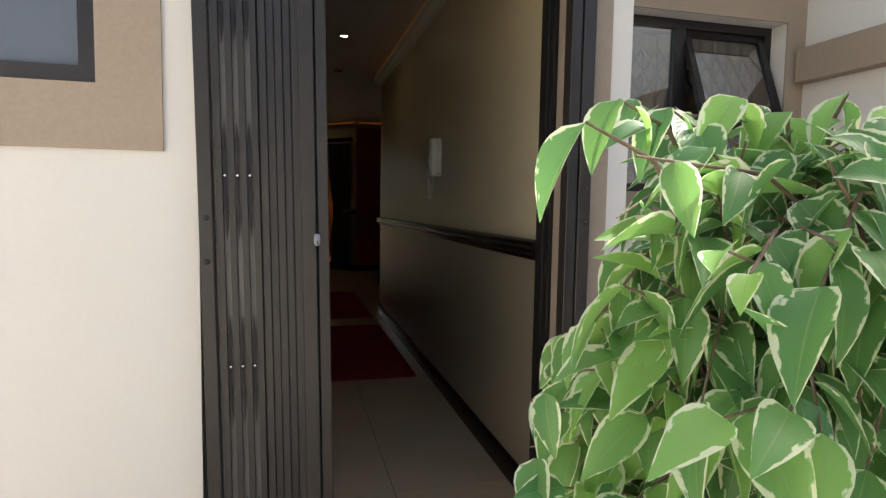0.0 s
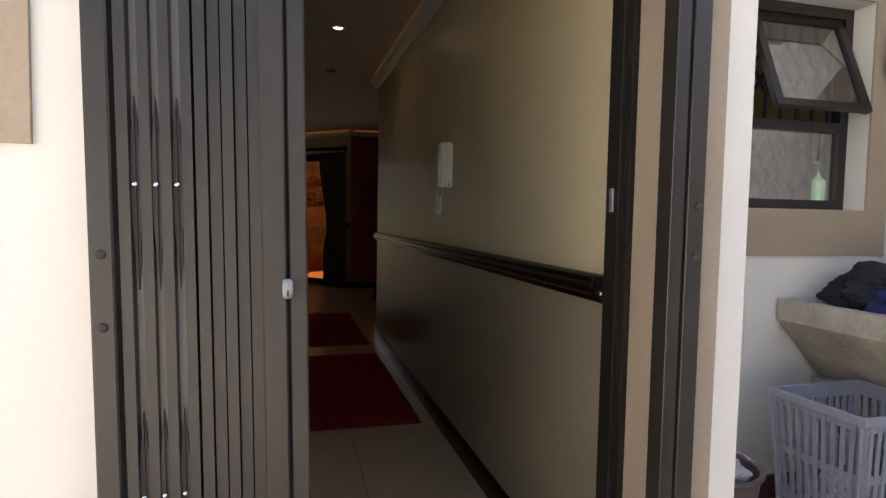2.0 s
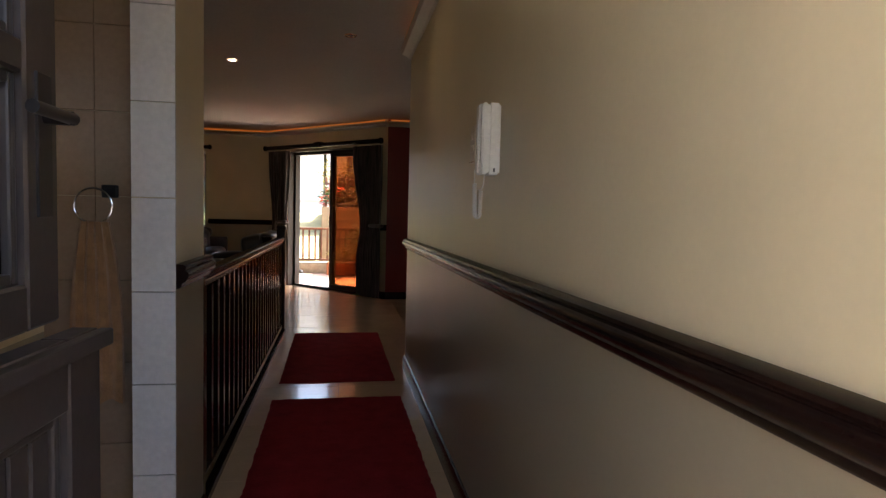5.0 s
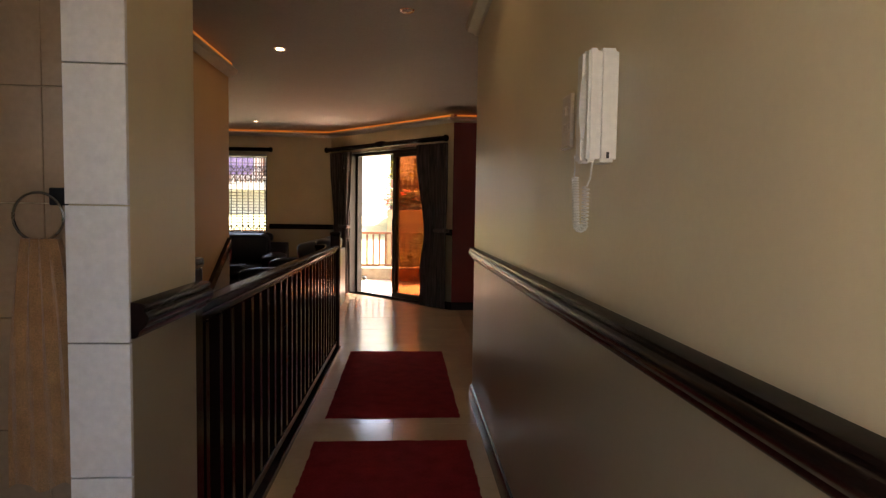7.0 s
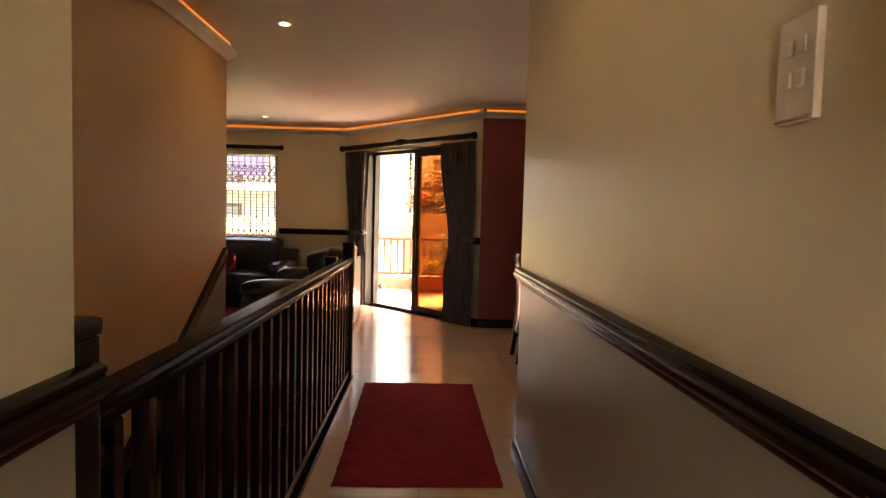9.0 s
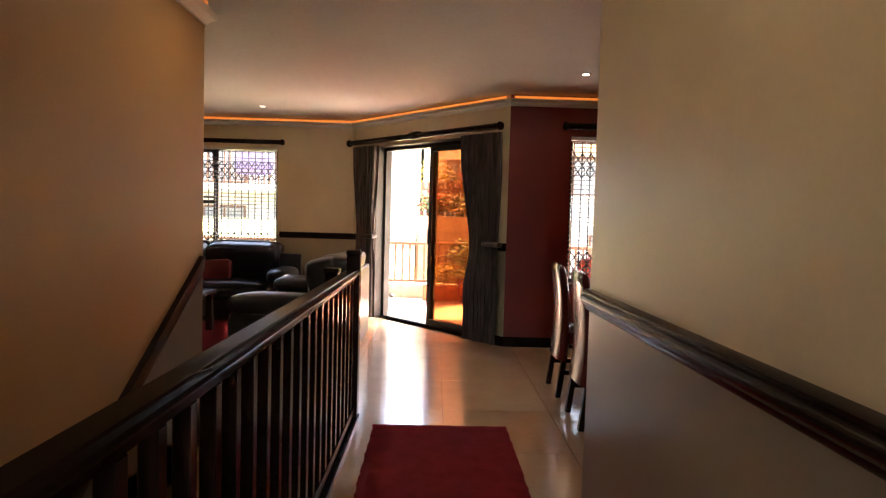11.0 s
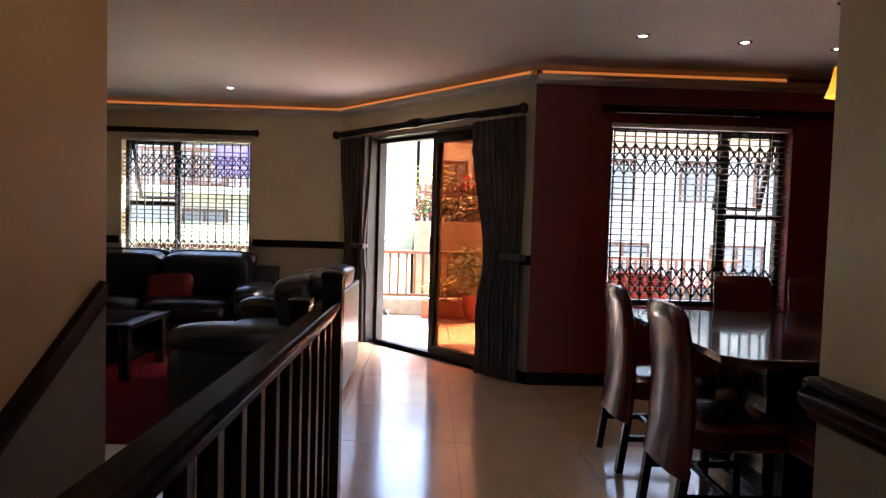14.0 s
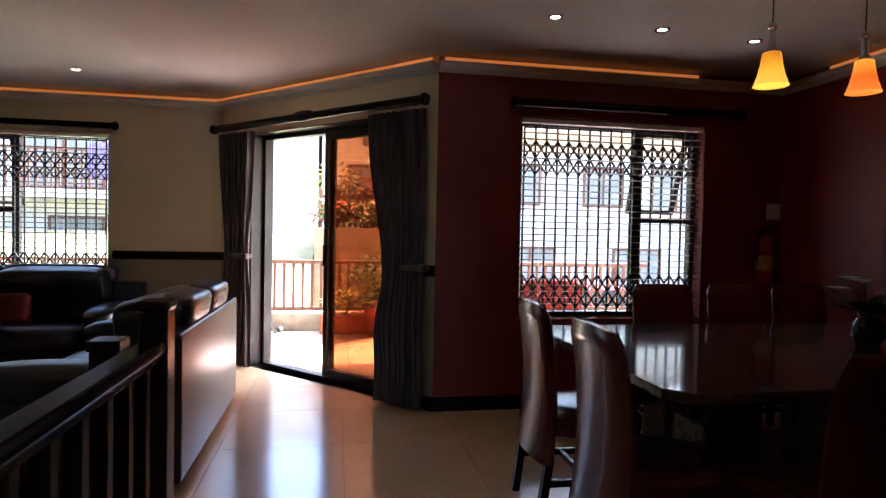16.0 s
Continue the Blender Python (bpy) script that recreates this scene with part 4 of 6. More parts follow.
# ---- living room ----
def sofa(w, d, seats, m, label, high):
    """Leather sofa facing -y, w wide and d deep, its base at the origin."""
    th = thing("sofa", label, "sofa", m, group="leather sofas")
    hw, hd = w / 2, d / 2
    part("base", boxes((-hw + 0.05, hw - 0.05, -hd + 0.08, hd - 0.02, 0.05, 0.27), bevel=0.02), M_LEATHER, th)
    part("back_panel", boxes((-hw + 0.03, hw - 0.03, hd - 0.10, hd, 0.05, high - 0.15), bevel=0.018, seg=3), M_LEATHER, th, "taut leather back panel", smooth=True)
    for s in (-1, 1):
        x0, x1 = sorted((s * hw, s * (hw - 0.27)))
        part("arm", puff(x0, x1, -hd, hd - 0.12, 0.06, 0.54, 5.0, 28, 18), M_LEATHER, th, smooth=True)
        part("arm_pad", puff(x0 - 0.015, x1 + 0.015, -hd - 0.02, hd - 0.2, 0.44, 0.64, 2.8, 28, 18), M_LEATHER, th, smooth=True)
        part("foot", boxes((s * (hw - 0.12) - 0.03, s * (hw - 0.12) + 0.03, -hd + 0.1, -hd + 0.16, 0, 0.06)), M_BLACK, th)
        part("foot", boxes((s * (hw - 0.12) - 0.03, s * (hw - 0.12) + 0.03, hd - 0.16, hd - 0.10, 0, 0.06)), M_BLACK, th)
    sw = (w - 0.54) / seats
    for i in range(seats):
        x0 = -hw + 0.27 + sw * i
        part("seat_cushion", puff(x0 + 0.004, x0 + sw - 0.004, -hd + 0.0, hd - 0.30, 0.24, 0.49, 3.6, 28, 16), M_LEATHER, th, smooth=True)
        bc = part("back_cushion", puff(x0 + 0.002, x0 + sw - 0.002, -0.14, 0.13, -0.27, 0.25, 6.5, 36, 24), M_LEATHER, th, smooth=True)
        bc.matrix_basis = pose(0, hd - 0.25, 0.66, 10, 0, 0)
        hr = part("head_roll", puff(x0 - 0.01, x0 + sw + 0.01, -0.10, 0.10, -0.085, 0.085, 4.5, 32, 18), M_LEATHER, th, smooth=True)
        hr.matrix_basis = pose(0, hd - 0.105, high - 0.075, -8, 0, 0)
    return th


sofa(1.66, 0.98, 2, pose(-0.79, 10.13, 0, 0, 0, -90), "black leather two-seat sofa with its back to the walkway", 0.93)
sofa(2.35, 0.96, 2, pose(-2.48, 11.86, 0.0, 0, 0, 0), "black leather three-seat sofa below the window", 0.92)
M_CUSH = mat("rust_cushion_cloth", (0.13, 0.022, 0.020), 0.9, var=0.15, scale=12, bump=0.4, bscale=300, spec=0.1)
cu = solid("cushion", puff(-0.21, 0.21, -0.055, 0.055, -0.13, 0.13, 9, 32, 20), M_CUSH, "rust red cushion on the leather sofa", "cushion", "", smooth=True)
cu.matrix_basis = pose(-2.28, 11.74, 0.575, -20, -5, 4)
th = thing("coffee_table", "black wooden coffee table with a slatted lower shelf", "coffee table", pose(-2.55, 10.62, 0.014))
part("tabletop", boxes((-0.60, 0.60, -0.36, 0.36, 0.40, 0.44), bevel=0.006), M_DARKWOOD, th)
part("glass_inset", boxes((-0.50, 0.50, -0.27, 0.27, 0.4405, 0.446)), M_STONE, th, "dark glass inset")
for sx in (-1, 1):
    for sy in (-1, 1):
        part("leg", boxes((sx * 0.54 - 0.035, sx * 0.54 + 0.035, sy * 0.30 - 0.035, sy * 0.30 + 0.035, 0, 0.40), bevel=0.004, seg=1), M_DARKWOOD, th)
for i in range(7):
    y = -0.27 + i * 0.09
    part("shelf_slat", boxes((-0.56, 0.56, y - 0.03, y + 0.03, 0.13, 0.148), bevel=0.002, seg=1), M_DARKWOOD, th)

# ---- dining area ----
def dining_chair(m):
    """Tall upholstered chair facing -y."""
    th = thing("dining_chair", "oxblood leather dining chair with tall curved back", "chair", m, group="chairs round the table")
    part("seat", puff(-0.225, 0.225, -0.25, 0.20, 0.38, 0.50, 6, 26, 12), M_OXBLOOD, th, smooth=True)
    bm = bmesh.new()
    nx, nz = 14, 20
    sides = []
    for off in (0, 1):
        rows = []
        for j in range(nz + 1):
            t = j / nz
            z = 0.275 + 0.695 * t
            soft = 1 - 0.75 * max(0, (t - 0.94) / 0.06) ** 2
            row = []
            for i in range(nx + 1):
                u = 2 * i / nx - 1
                wd = 0.218 * (1 - 0.04 * t ** 2) - 0.02 * max(0, (t - 0.92) / 0.08) ** 2
                th_ = 0.034 * (1 - 0.25 * t) * soft * (1 - 0.75 * abs(u) ** 7)
                y = 0.195 + 0.13 * (t - 0.38) ** 2 + (0.016 * (1 - u * u) if off else 0.0)
                row.append(bm.verts.new((u * wd, y + (th_ if off else -th_), z + 0.012 * (1 - u * u) * t ** 6)))
            rows.append(row)
        sides.append(rows)
    for rows in sides:
        for p, q in zip(rows, rows[1:]):
            for i in range(nx):
                bm.faces.new((p[i], p[i + 1], q[i + 1], q[i]))
    a, b = sides
    for j in range(nz):
        for i in (0, nx):
            bm.faces.new((a[j][i], a[j + 1][i], b[j + 1][i], b[j][i]))
    for i in range(nx):
        for j in (0, nz):
            bm.faces.new((a[j][i], a[j][i + 1], b[j][i + 1], b[j][i]))
    part("backrest", bm, M_OXBLOOD, th, smooth=True)
    part("back_piping", rod(bmesh.new(), (-0.185, 0.246, 0.972), (0.185, 0.246, 0.972), 0.007, seg=8), M_OXBLOOD, th, smooth=True)
    for sx in (-1, 1):
        lg = bmesh.new()
        bar(lg, (sx * 0.185, 0.205, 0.31), (sx * 0.180, 0.245, 0.0), 0.036, 0.036, (0, 1, 0))
        part("leg", lg, M_DARKWOOD, th)
        part("leg", boxes((sx * 0.19 - 0.018, sx * 0.19 + 0.018, -0.228, -0.192, 0, 0.40), bevel=0.003, seg=1), M_DARKWOOD, th)
        part("stretcher", boxes((sx * 0.185 - 0.010, sx * 0.185 + 0.010, -0.19, 0.22, 0.17, 0.20)), M_DARKWOOD, th)
    part("cross_stretcher", boxes((-0.175, 0.175, 0.0, 0.02, 0.172, 0.198)), M_DARKWOOD, th)
    return th


first_chair = dining_chair(pose(1.575, 9.0, 0, 0, 0, 90))
for x, y, a in ((1.575, 8.31, 90), (2.55, 9.70, 0), (3.09, 9.70, 0), (3.58, 9.70, 0), (2.0, 7.98, 181), (2.56, 7.97, 180), (3.1, 7.98, 179)):
    copy_thing(first_chair, pose(x, y, 0, 0, 0, a))
table = thing("dining_table", "large dark polished stone dining table on pedestals", "dining table")
bm = prism([(1.62, 8.13), (3.43, 8.13), (3.50, 8.20), (3.50, 9.52), (3.43, 9.59), (1.62, 9.59), (1.54, 9.51), (1.54, 8.21)], 0.73, 0.77)
bmesh.ops.bevel(bm, geom=bm.edges[:], offset=0.008, segments=2, profile=0.6, affect="EDGES")
part("tabletop", bm, M_TABLE, table)
for x in (1.98, 2.78):
    part("pedestal", boxes((x, x + 0.28, 8.60, 9.12, 0.05, 0.73), bevel=0.012), M_STONE, table)
    part("foot_plate", boxes((x - 0.06, x + 0.34, 8.5, 9.22, 0.0, 0.05), bevel=0.006, seg=1), M_STONE, table)

def shade_glass(name, base, low, mid, high, power):
    """Coloured glass lit from within: the glow changes from the rim to the neck."""
    m = mat(name, base, 0.25, bump=0.0, emit=mid, power=power)
    n, l = m.node_tree.nodes, m.node_tree.links
    geo, sep, rg, rp = n.new("ShaderNodeNewGeometry"), n.new("ShaderNodeSeparateXYZ"), n.new("ShaderNodeMapRange"), n.new("ShaderNodeValToRGB")
    l.new(geo.outputs["Position"], sep.inputs[0])
    rg.inputs["From Min"].default_value, rg.inputs["From Max"].default_value = 2.03, 2.19
    l.new(sep.outputs["Z"], rg.inputs["Value"])
    rp.color_ramp.elements[0].color, rp.color_ramp.elements[1].color = (*low, 1), (*high, 1)
    rp.color_ramp.elements.new(0.45).color = (*mid, 1)
    l.new(rg.outputs[0], rp.inputs["Fac"])
    l.new(rp.outputs["Color"], n["Principled BSDF"].inputs["Emission Color"])
    return m


M_SHADE_Y = shade_glass("amber_glass_shade", (0.9, 0.5, 0.05), (1.0, 0.50, 0.05), (1.0, 0.44, 0.02), (0.55, 0.13, 0.0), 0.085)
M_SHADE_O = shade_glass("orange_glass_shade", (0.9, 0.25, 0.04), (0.9, 0.20, 0.02), (0.8, 0.13, 0.008), (0.9, 0.34, 0.02), 0.085)
M_GLOW = mat("lit_bulb", (1, 0.9, 0.7), 0.3, emit=(1.0, 0.72, 0.30), power=0.3, bump=0.0)
for x, sm, lab in ((2.466, M_SHADE_Y, "glowing amber glass pendant lamp on a thin cable"), (2.985, M_SHADE_O, "glowing orange glass pendant lamp on a thin cable")):
    th = thing("pendant_lamp", lab, "pendant lamp", pose(x, 8.887, 0), group="pendants over the table")
    part("shade", lathe([(0.080, 2.030), (0.077, 2.034), (0.060, 2.085), (0.050, 2.13), (0.042, 2.185), (0.034, 2.19), (0.030, 2.186), (0.038, 2.183), (0.046, 2.13), (0.056, 2.085), (0.074, 2.033), (0.080, 2.030)], 32), sm, th, "glowing glass cone", smooth=True)
    part("bulb", puff(-0.028, 0.028, -0.028, 0.028, 2.06, 2.13, 2, 16, 10), M_GLOW, th, smooth=True)
    part("holder", lathe([(0.0005, 2.185), (0.030, 2.19), (0.022, 2.21), (0.016, 2.215), (0.014, 2.30), (0.020, 2.305), (0.018, 2.325), (0.006, 2.335), (0.0005, 2.34)], 20), M_CHROME, th, "chrome lamp holder", smooth=True)
    part("cable", rod(bmesh.new(), (0, 0, 2.335), (0, 0, CEIL - 0.02), 0.0035, seg=8), M_BLACK, th)
    part("ceiling_rose", lathe([(0.05, CEIL), (0.046, CEIL - 0.018), (0.006, CEIL - 0.026), (0.0005, CEIL - 0.026)], 24), M_CHROME, th, smooth=True)

M_LEAF = mat("plain_green_leaf", (0.035, 0.075, 0.022), 0.4, var=0.3, scale=20, bump=0.1)
M_PETAL = mat("white_petal", (0.72, 0.70, 0.62), 0.6, var=0.05, bump=0.05)
M_REDPOT = mat("red_glazed_pot", (0.22, 0.05, 0.03), 0.35, var=0.15, scale=10)
M_BARK = mat("grey_bark", (0.17, 0.11, 0.07), 0.85, var=0.3, scale=30, bump=0.5, bscale=120)


def leaf_mesh(length, width, curl=0.25, fold=0.35, n=6):
    """A single leaf along +x with a raised fold, a drooping point and thickness-free blade; carries a map of across and along."""
    bm = bmesh.new()
    uv = bm.loops.layers.uv.new("UVMap")
    rows = []
    for j in range(n + 1):
        t = j / n
        w = width * 0.5 * (math.sin(math.pi * min(1, t * 1.02) ** 0.72) ** 0.85 if 0 < t < 1 else 0.0) + 0.0004
        row = []
        for i in range(5):
            u = i / 2 - 1
            row.append((bm.verts.new((length * t, w * u, fold * w * abs(u) - curl * length * t * t)), (0.5 + 0.5 * u, t)))
        rows.append(row)
    for p, q in zip(rows, rows[1:]):
        for i in range(4):
            f = bm.faces.new((p[i][0], q[i][0], q[i + 1][0], p[i + 1][0]))
            for lp, c in zip(f.loops, (p[i][1], q[i][1], q[i + 1][1], p[i + 1][1])):
                lp[uv].uv = c
            f.smooth = True
    me = bpy.data.meshes.new("leaf")
    bm.to_mesh(me)
    bm.free()
    return me


def leaf_at(me, parent, p, way, roll=0.0, size=1.0, name="leaf"):
    o = new(name, me)
    o.parent = parent
    q = Vector(way).to_track_quat("X", "Z")
    o.matrix_basis = Matrix.Translation(p) @ q.to_matrix().to_4x4() @ Matrix.Rotation(roll, 4, "X") @ Matrix.Scale(size, 4)
    return o


def simple_leaf(length, width, material, **k):
    me = leaf_mesh(length, width, **k)
    me.materials.append(material)
    return me


rnd = random.Random(11)
orch = thing("potted_flowers", "white flowers in a dark vase on the table", "potted flowers", pose(3.05, 8.87, 0.77))
part("vase", lathe([(0.0005, 0), (0.05, 0.0), (0.075, 0.05), (0.07, 0.11), (0.045, 0.15), (0.05, 0.165), (0.044, 0.165), (0.038, 0.15), (0.0005, 0.12)], 24), M_STONE, orch, smooth=True)
lm, pm = simple_leaf(0.19, 0.06, M_LEAF), simple_leaf(0.06, 0.05, M_PETAL, curl=0.1)
for i in range(14):
    a = i * 2.4
    leaf_at(lm, orch, (0, 0, 0.15), (math.cos(a), math.sin(a), rnd.uniform(0.3, 1.0)), rnd.uniform(-0.4, 0.4))
for i in range(5):
    a = i * 1.35 + 2.4
    tip = Vector((0.13 * math.cos(a), 0.13 * math.sin(a), 0.27 + 0.05 * (i % 3)))
    part("stem", rod(bmesh.new(), (0, 0, 0.14), tip, 0.003, seg=6), M_LEAF, orch)
    for k in range(6):
        b = k * 1.05
        leaf_at(pm, orch, tip, (math.cos(b), math.sin(b), 0.35), name="petal")
fr = thing("wall_plate", "pale square switch plate on the red wall", "light switch")
part("plate", boxes((3.775, 3.890, 10.505, 10.5195, 1.445, 1.57), bevel=0.003, seg=1), M_WHITE, fr)

# ---- terrace ----
terr = thing("pavement", "terracotta tiled terrace outside the sliding door", "terrace", kind="structure")
part("bed", boxes((-4.0, 5.0, 12.66, 14.5, -1.0, -0.035), (1.25, 5.0, 10.76, 12.66, -1.0, -0.035)), M_GROUT, terr)
part("bed", prism([(-0.5, 12.66), (1.25, 10.77), (1.25, 12.66)], -1.0, -0.035), M_GROUT, terr)
TT = 0.56
for i in range(-8, 10):
    for j in range(0, 8):
        x0, y0 = i * TT, 10.2 + j * TT
        cx, cy = x0 + TT / 2, y0 + TT / 2
        if cy > 14.2 or cx > 4.9 or cx < -3.9 or (cx < -0.6 and cy < 12.9) or (cx > 1.2 and cy < 11.0):
            continue
        pts = [Vector((x0 + 0.004, y0 + 0.004, 0)), Vector((x0 + TT - 0.004, y0 + 0.004, 0)), Vector((x0 + TT - 0.004, y0 + TT - 0.004, 0)), Vector((x0 + 0.004, y0 + TT - 0.004, 0))]
        if min((DIAG.inverted() @ p).y for p in pts) < 0.24 and cx < 1.9:
            if max((DIAG.inverted() @ p).y for p in pts) < 0.26:
                continue
            cut = []
            for p, q in zip(pts, pts[1:] + pts[:1]):
                dp, dq = (DIAG.inverted() @ p).y - 0.235, (DIAG.inverted() @ q).y - 0.235
                if dp >= 0:
                    cut.append(p)
                if dp * dq < 0:
                    cut.append(p + (q - p) * dp / (dp - dq))
            pts = cut
        part("tile", prism([(p.x, p.y) for p in pts], -0.034, -0.02), M_TERRACE, terr)
M_TIMBER = mat("brown_painted_timber", (0.17, 0.07, 0.035), 0.5, var=0.2, scale=12, bump=0.15, stretch=(1, 1, 0.2))
M_CURB = mat("weathered_concrete", (0.42, 0.37, 0.28), 0.9, var=0.25, scale=6, bump=0.5, bscale=60)
solid("kerb", boxes((-3.9, 4.9, 14.22, 14.5, -0.034, 0.19), bevel=0.01, seg=2), M_CURB, "weathered concrete kerb of the terrace", "kerb")
rail = thing("terrace_railing", "brown timber railing along the terrace edge", "railing")
part("top_rail", boxes((-3.9, 4.9, 14.31, 14.41, 0.84, 0.885), bevel=0.006), M_TIMBER, rail)
part("lower_rail", boxes((-3.9, 4.9, 14.335, 14.385, 0.22, 0.26), bevel=0.004, seg=1), M_TIMBER, rail)
b0 = part("baluster", boxes((-0.018, 0.018, -0.018, 0.018, 0.26, 0.84), bevel=0.003, seg=1), M_TIMBER, rail)
b0.matrix_basis = pose(-3.85, 14.36, 0)
for i in range(1, 73):
    o = b0.copy()
    scene.collection.objects.link(o)
    o.matrix_basis = pose(-3.85 + 0.12 * i, 14.36, 0)
M_CANVAS = mat("red_canvas", (0.33, 0.05, 0.03), 0.85, var=0.1, scale=8, bump=0.2, bscale=200)
awn = thing("awning", "red canvas awning with a scalloped edge", "awning", DIAG)
# hidden canopy is made deep and wide to keep direct sun off the door
ab = bmesh.new()
for dz in (0, 0.012):
    v = [ab.verts.new(p) for p in ((-0.1, 0.24, 2.62 + dz), (2.9, 0.24, 2.62 + dz), (2.9, 1.95, 2.52 + dz), (-0.1, 1.95, 2.52 + dz))]
    ab.faces.new(v)
part("canopy", ab, M_CANVAS, awn)
vb = bmesh.new()
for i in range(30):
    a, b = -0.1 + 0.1 * i, 0.1 * i
    lowpts = [(a + 0.1 * k / 6, 2.49 - 0.03 * math.sin(math.pi * k / 6)) for k in range(7)]
    fr_, bk_ = ([vb.verts.new((x, yy, z)) for x, z in lowpts] + [vb.verts.new((b, yy, 2.528)), vb.verts.new((a, yy, 2.528))] for yy in (1.945, 1.955))
    vb.faces.new(fr_), vb.faces.new(bk_)
part("scalloped_valance", vb, M_CANVAS, awn)
for x in (-0.05, 2.55):
    part("arm", bar(bmesh.new(), (x, 0.23, 2.59), (x, 1.93, 2.49), 0.03, 0.03), M_FRAME, awn)
fl = thing("floodlight", "grey floodlight fixed under the awning edge", "floodlight", DIAG @ pose(1.05, 1.10, 2.10))
part("housing", boxes((-0.07, 0.07, -0.05, 0.05, -0.05, 0.05), bevel=0.012), M_FRAME, fl)
part("bracket", boxes((-0.012, 0.012, -0.012, 0.012, 0.05, 0.468)), M_FRAME, fl)
solid("wall_terrace_side", boxes((0.1, 0.33, 0.235, 0.36, -0.02, 2.4), bevel=0.004, seg=1), M_NBWALL, "cream plastered pier beside the sliding door", "wall").matrix_basis = DIAG

M_ENAMEL = mat("black_enamel", (0.02, 0.02, 0.022), 0.35, var=0.1, bump=0.02)
gc = thing("garden_chair", "red canvas garden chair with a black metal frame", "chair", pose(2.46, 11.85, -0.02, 0, 0, 168))
part("seat", puff(-0.25, 0.25, -0.24, 0.22, 0.40, 0.45, 6, 20, 10), M_CANVAS, gc, "red canvas seat", smooth=True)
bk = part("backrest", puff(-0.27, 0.27, -0.02, 0.02, 0.0, 0.46, 8, 24, 14), M_CANVAS, gc, "red canvas back", smooth=True)
bk.matrix_basis = pose(0, 0.22, 0.43, -10, 0, 0)
for sx in (-1, 1):
    part("side_frame", tube([Vector((sx * 0.28, -0.24, 0.0)), Vector((sx * 0.28, -0.23, 0.60)), Vector((sx * 0.28, -0.18, 0.64)), Vector((sx * 0.28, 0.16, 0.66)), Vector((sx * 0.28, 0.24, 0.40)), Vector((sx * 0.28, 0.27, 0.0))], 0.013, 8), M_ENAMEL, gc, smooth=True)
    part("back_post", rod(bmesh.new(), (sx * 0.275, 0.20, 0.40), (sx * 0.275, 0.31, 0.91), 0.012, seg=8), M_ENAMEL, gc, smooth=True)
part("cross_bar", rod(bmesh.new(), (-0.28, -0.235, 0.38), (0.28, -0.235, 0.38), 0.011, seg=8), M_ENAMEL, gc, smooth=True)
# slab and post are added to the beam; the slab cuts skylight into the room
solid("roof_edge", boxes((1.75, 5.0, 10.76, 12.9, 2.42, 2.50), (1.75, 5.0, 12.72, 12.9, 2.20, 2.42), (1.75, 1.9, 10.76, 12.72, 2.24, 2.42)), M_NBWALL, "cream roof overhang above the dining window", "roof overhang")
solid("roof_post", boxes((4.75, 4.95, 12.72, 12.9, -0.034, 2.20), bevel=0.006, seg=1), M_NBWALL, "cream post carrying the roof overhang", "post")


def bush(name, label, cx, cy, z0, r, h, n, material, seed, size=0.10, flower=None, share=0.0, cat="plant"):
    """A leafy plant: short stems and a ragged crown of small leaves, one crown mesh."""
    rn = random.Random(seed)
    th = thing(name, label, cat, pose(cx, cy, z0))
    for i in range(5):
        a = rn.uniform(0, 6.28)
        part("stem", rod(bmesh.new(), (0, 0, 0), (r * 0.5 * math.cos(a), r * 0.5 * math.sin(a), h * 0.7), 0.012, 0.005, 6), M_BARK, th)
    def crown(count, mt, nm):
        bm = bmesh.new()
        for _ in range(count):
            a, b, k = rn.uniform(0, 6.28), rn.uniform(-1, 1), rn.uniform(0.45, 1.08)
            c = Vector((r * k * math.cos(a) * math.sqrt(1 - b * b), r * k * math.sin(a) * math.sqrt(1 - b * b), h * 0.55 + h * 0.5 * b * k))
            d = Vector((math.cos(a), math.sin(a), rn.uniform(-0.6, 0.7))).normalized()
            s = d.cross(Vector((rn.uniform(-0.4, 0.4), rn.uniform(-0.4, 0.4), 1))).normalized() * size * 0.22
            l_ = size * rn.uniform(0.7, 1.3)
            v = [bm.verts.new(c + o) for o in (Vector((0, 0, 0)), d * l_ * 0.5 + s, d * l_, d * l_ * 0.5 - s)]
            bm.faces.new(v)
        ob = part(nm, bm, mt, th)
        return tagged(ob, kind="stuff")
    crown(n, material, "crown")
    if flower:
        crown(int(n * share), flower, "blossoms")
    return th


M_FOL = mat("garden_foliage", (0.06, 0.11, 0.03), 0.5, var=0.45, scale=9, bump=0.0)
M_FOLY = mat("yellow_foliage", (0.30, 0.27, 0.05), 0.5, var=0.3, scale=9, bump=0.0)
M_REDFL = mat("red_blossom", (0.55, 0.04, 0.03), 0.6, var=0.2, bump=0.0)
M_WHFL = mat("white_blossom", (0.75, 0.68, 0.45), 0.6, var=0.1, bump=0.0)
M_TERRA = mat("terracotta_pot", (0.36, 0.13, 0.06), 0.75, var=0.15, scale=12)
pl = thing("planter_box", "terracotta trough planter on the terrace", "planter", pose(0.55, 13.98, -0.02))
part("trough", boxes((-0.32, 0.32, -0.12, 0.12, 0, 0.24), bevel=0.012), M_TERRA, pl)
bush("trough_plant", "low leafy plant growing in the trough", 0.55, 13.98, 0.21, 0.26, 0.32, 260, M_FOLY, 2)
pt = thing("plant_pot", "dark red glazed plant pot on the terrace", "plant pot", pose(0.98, 13.75, -0.02))
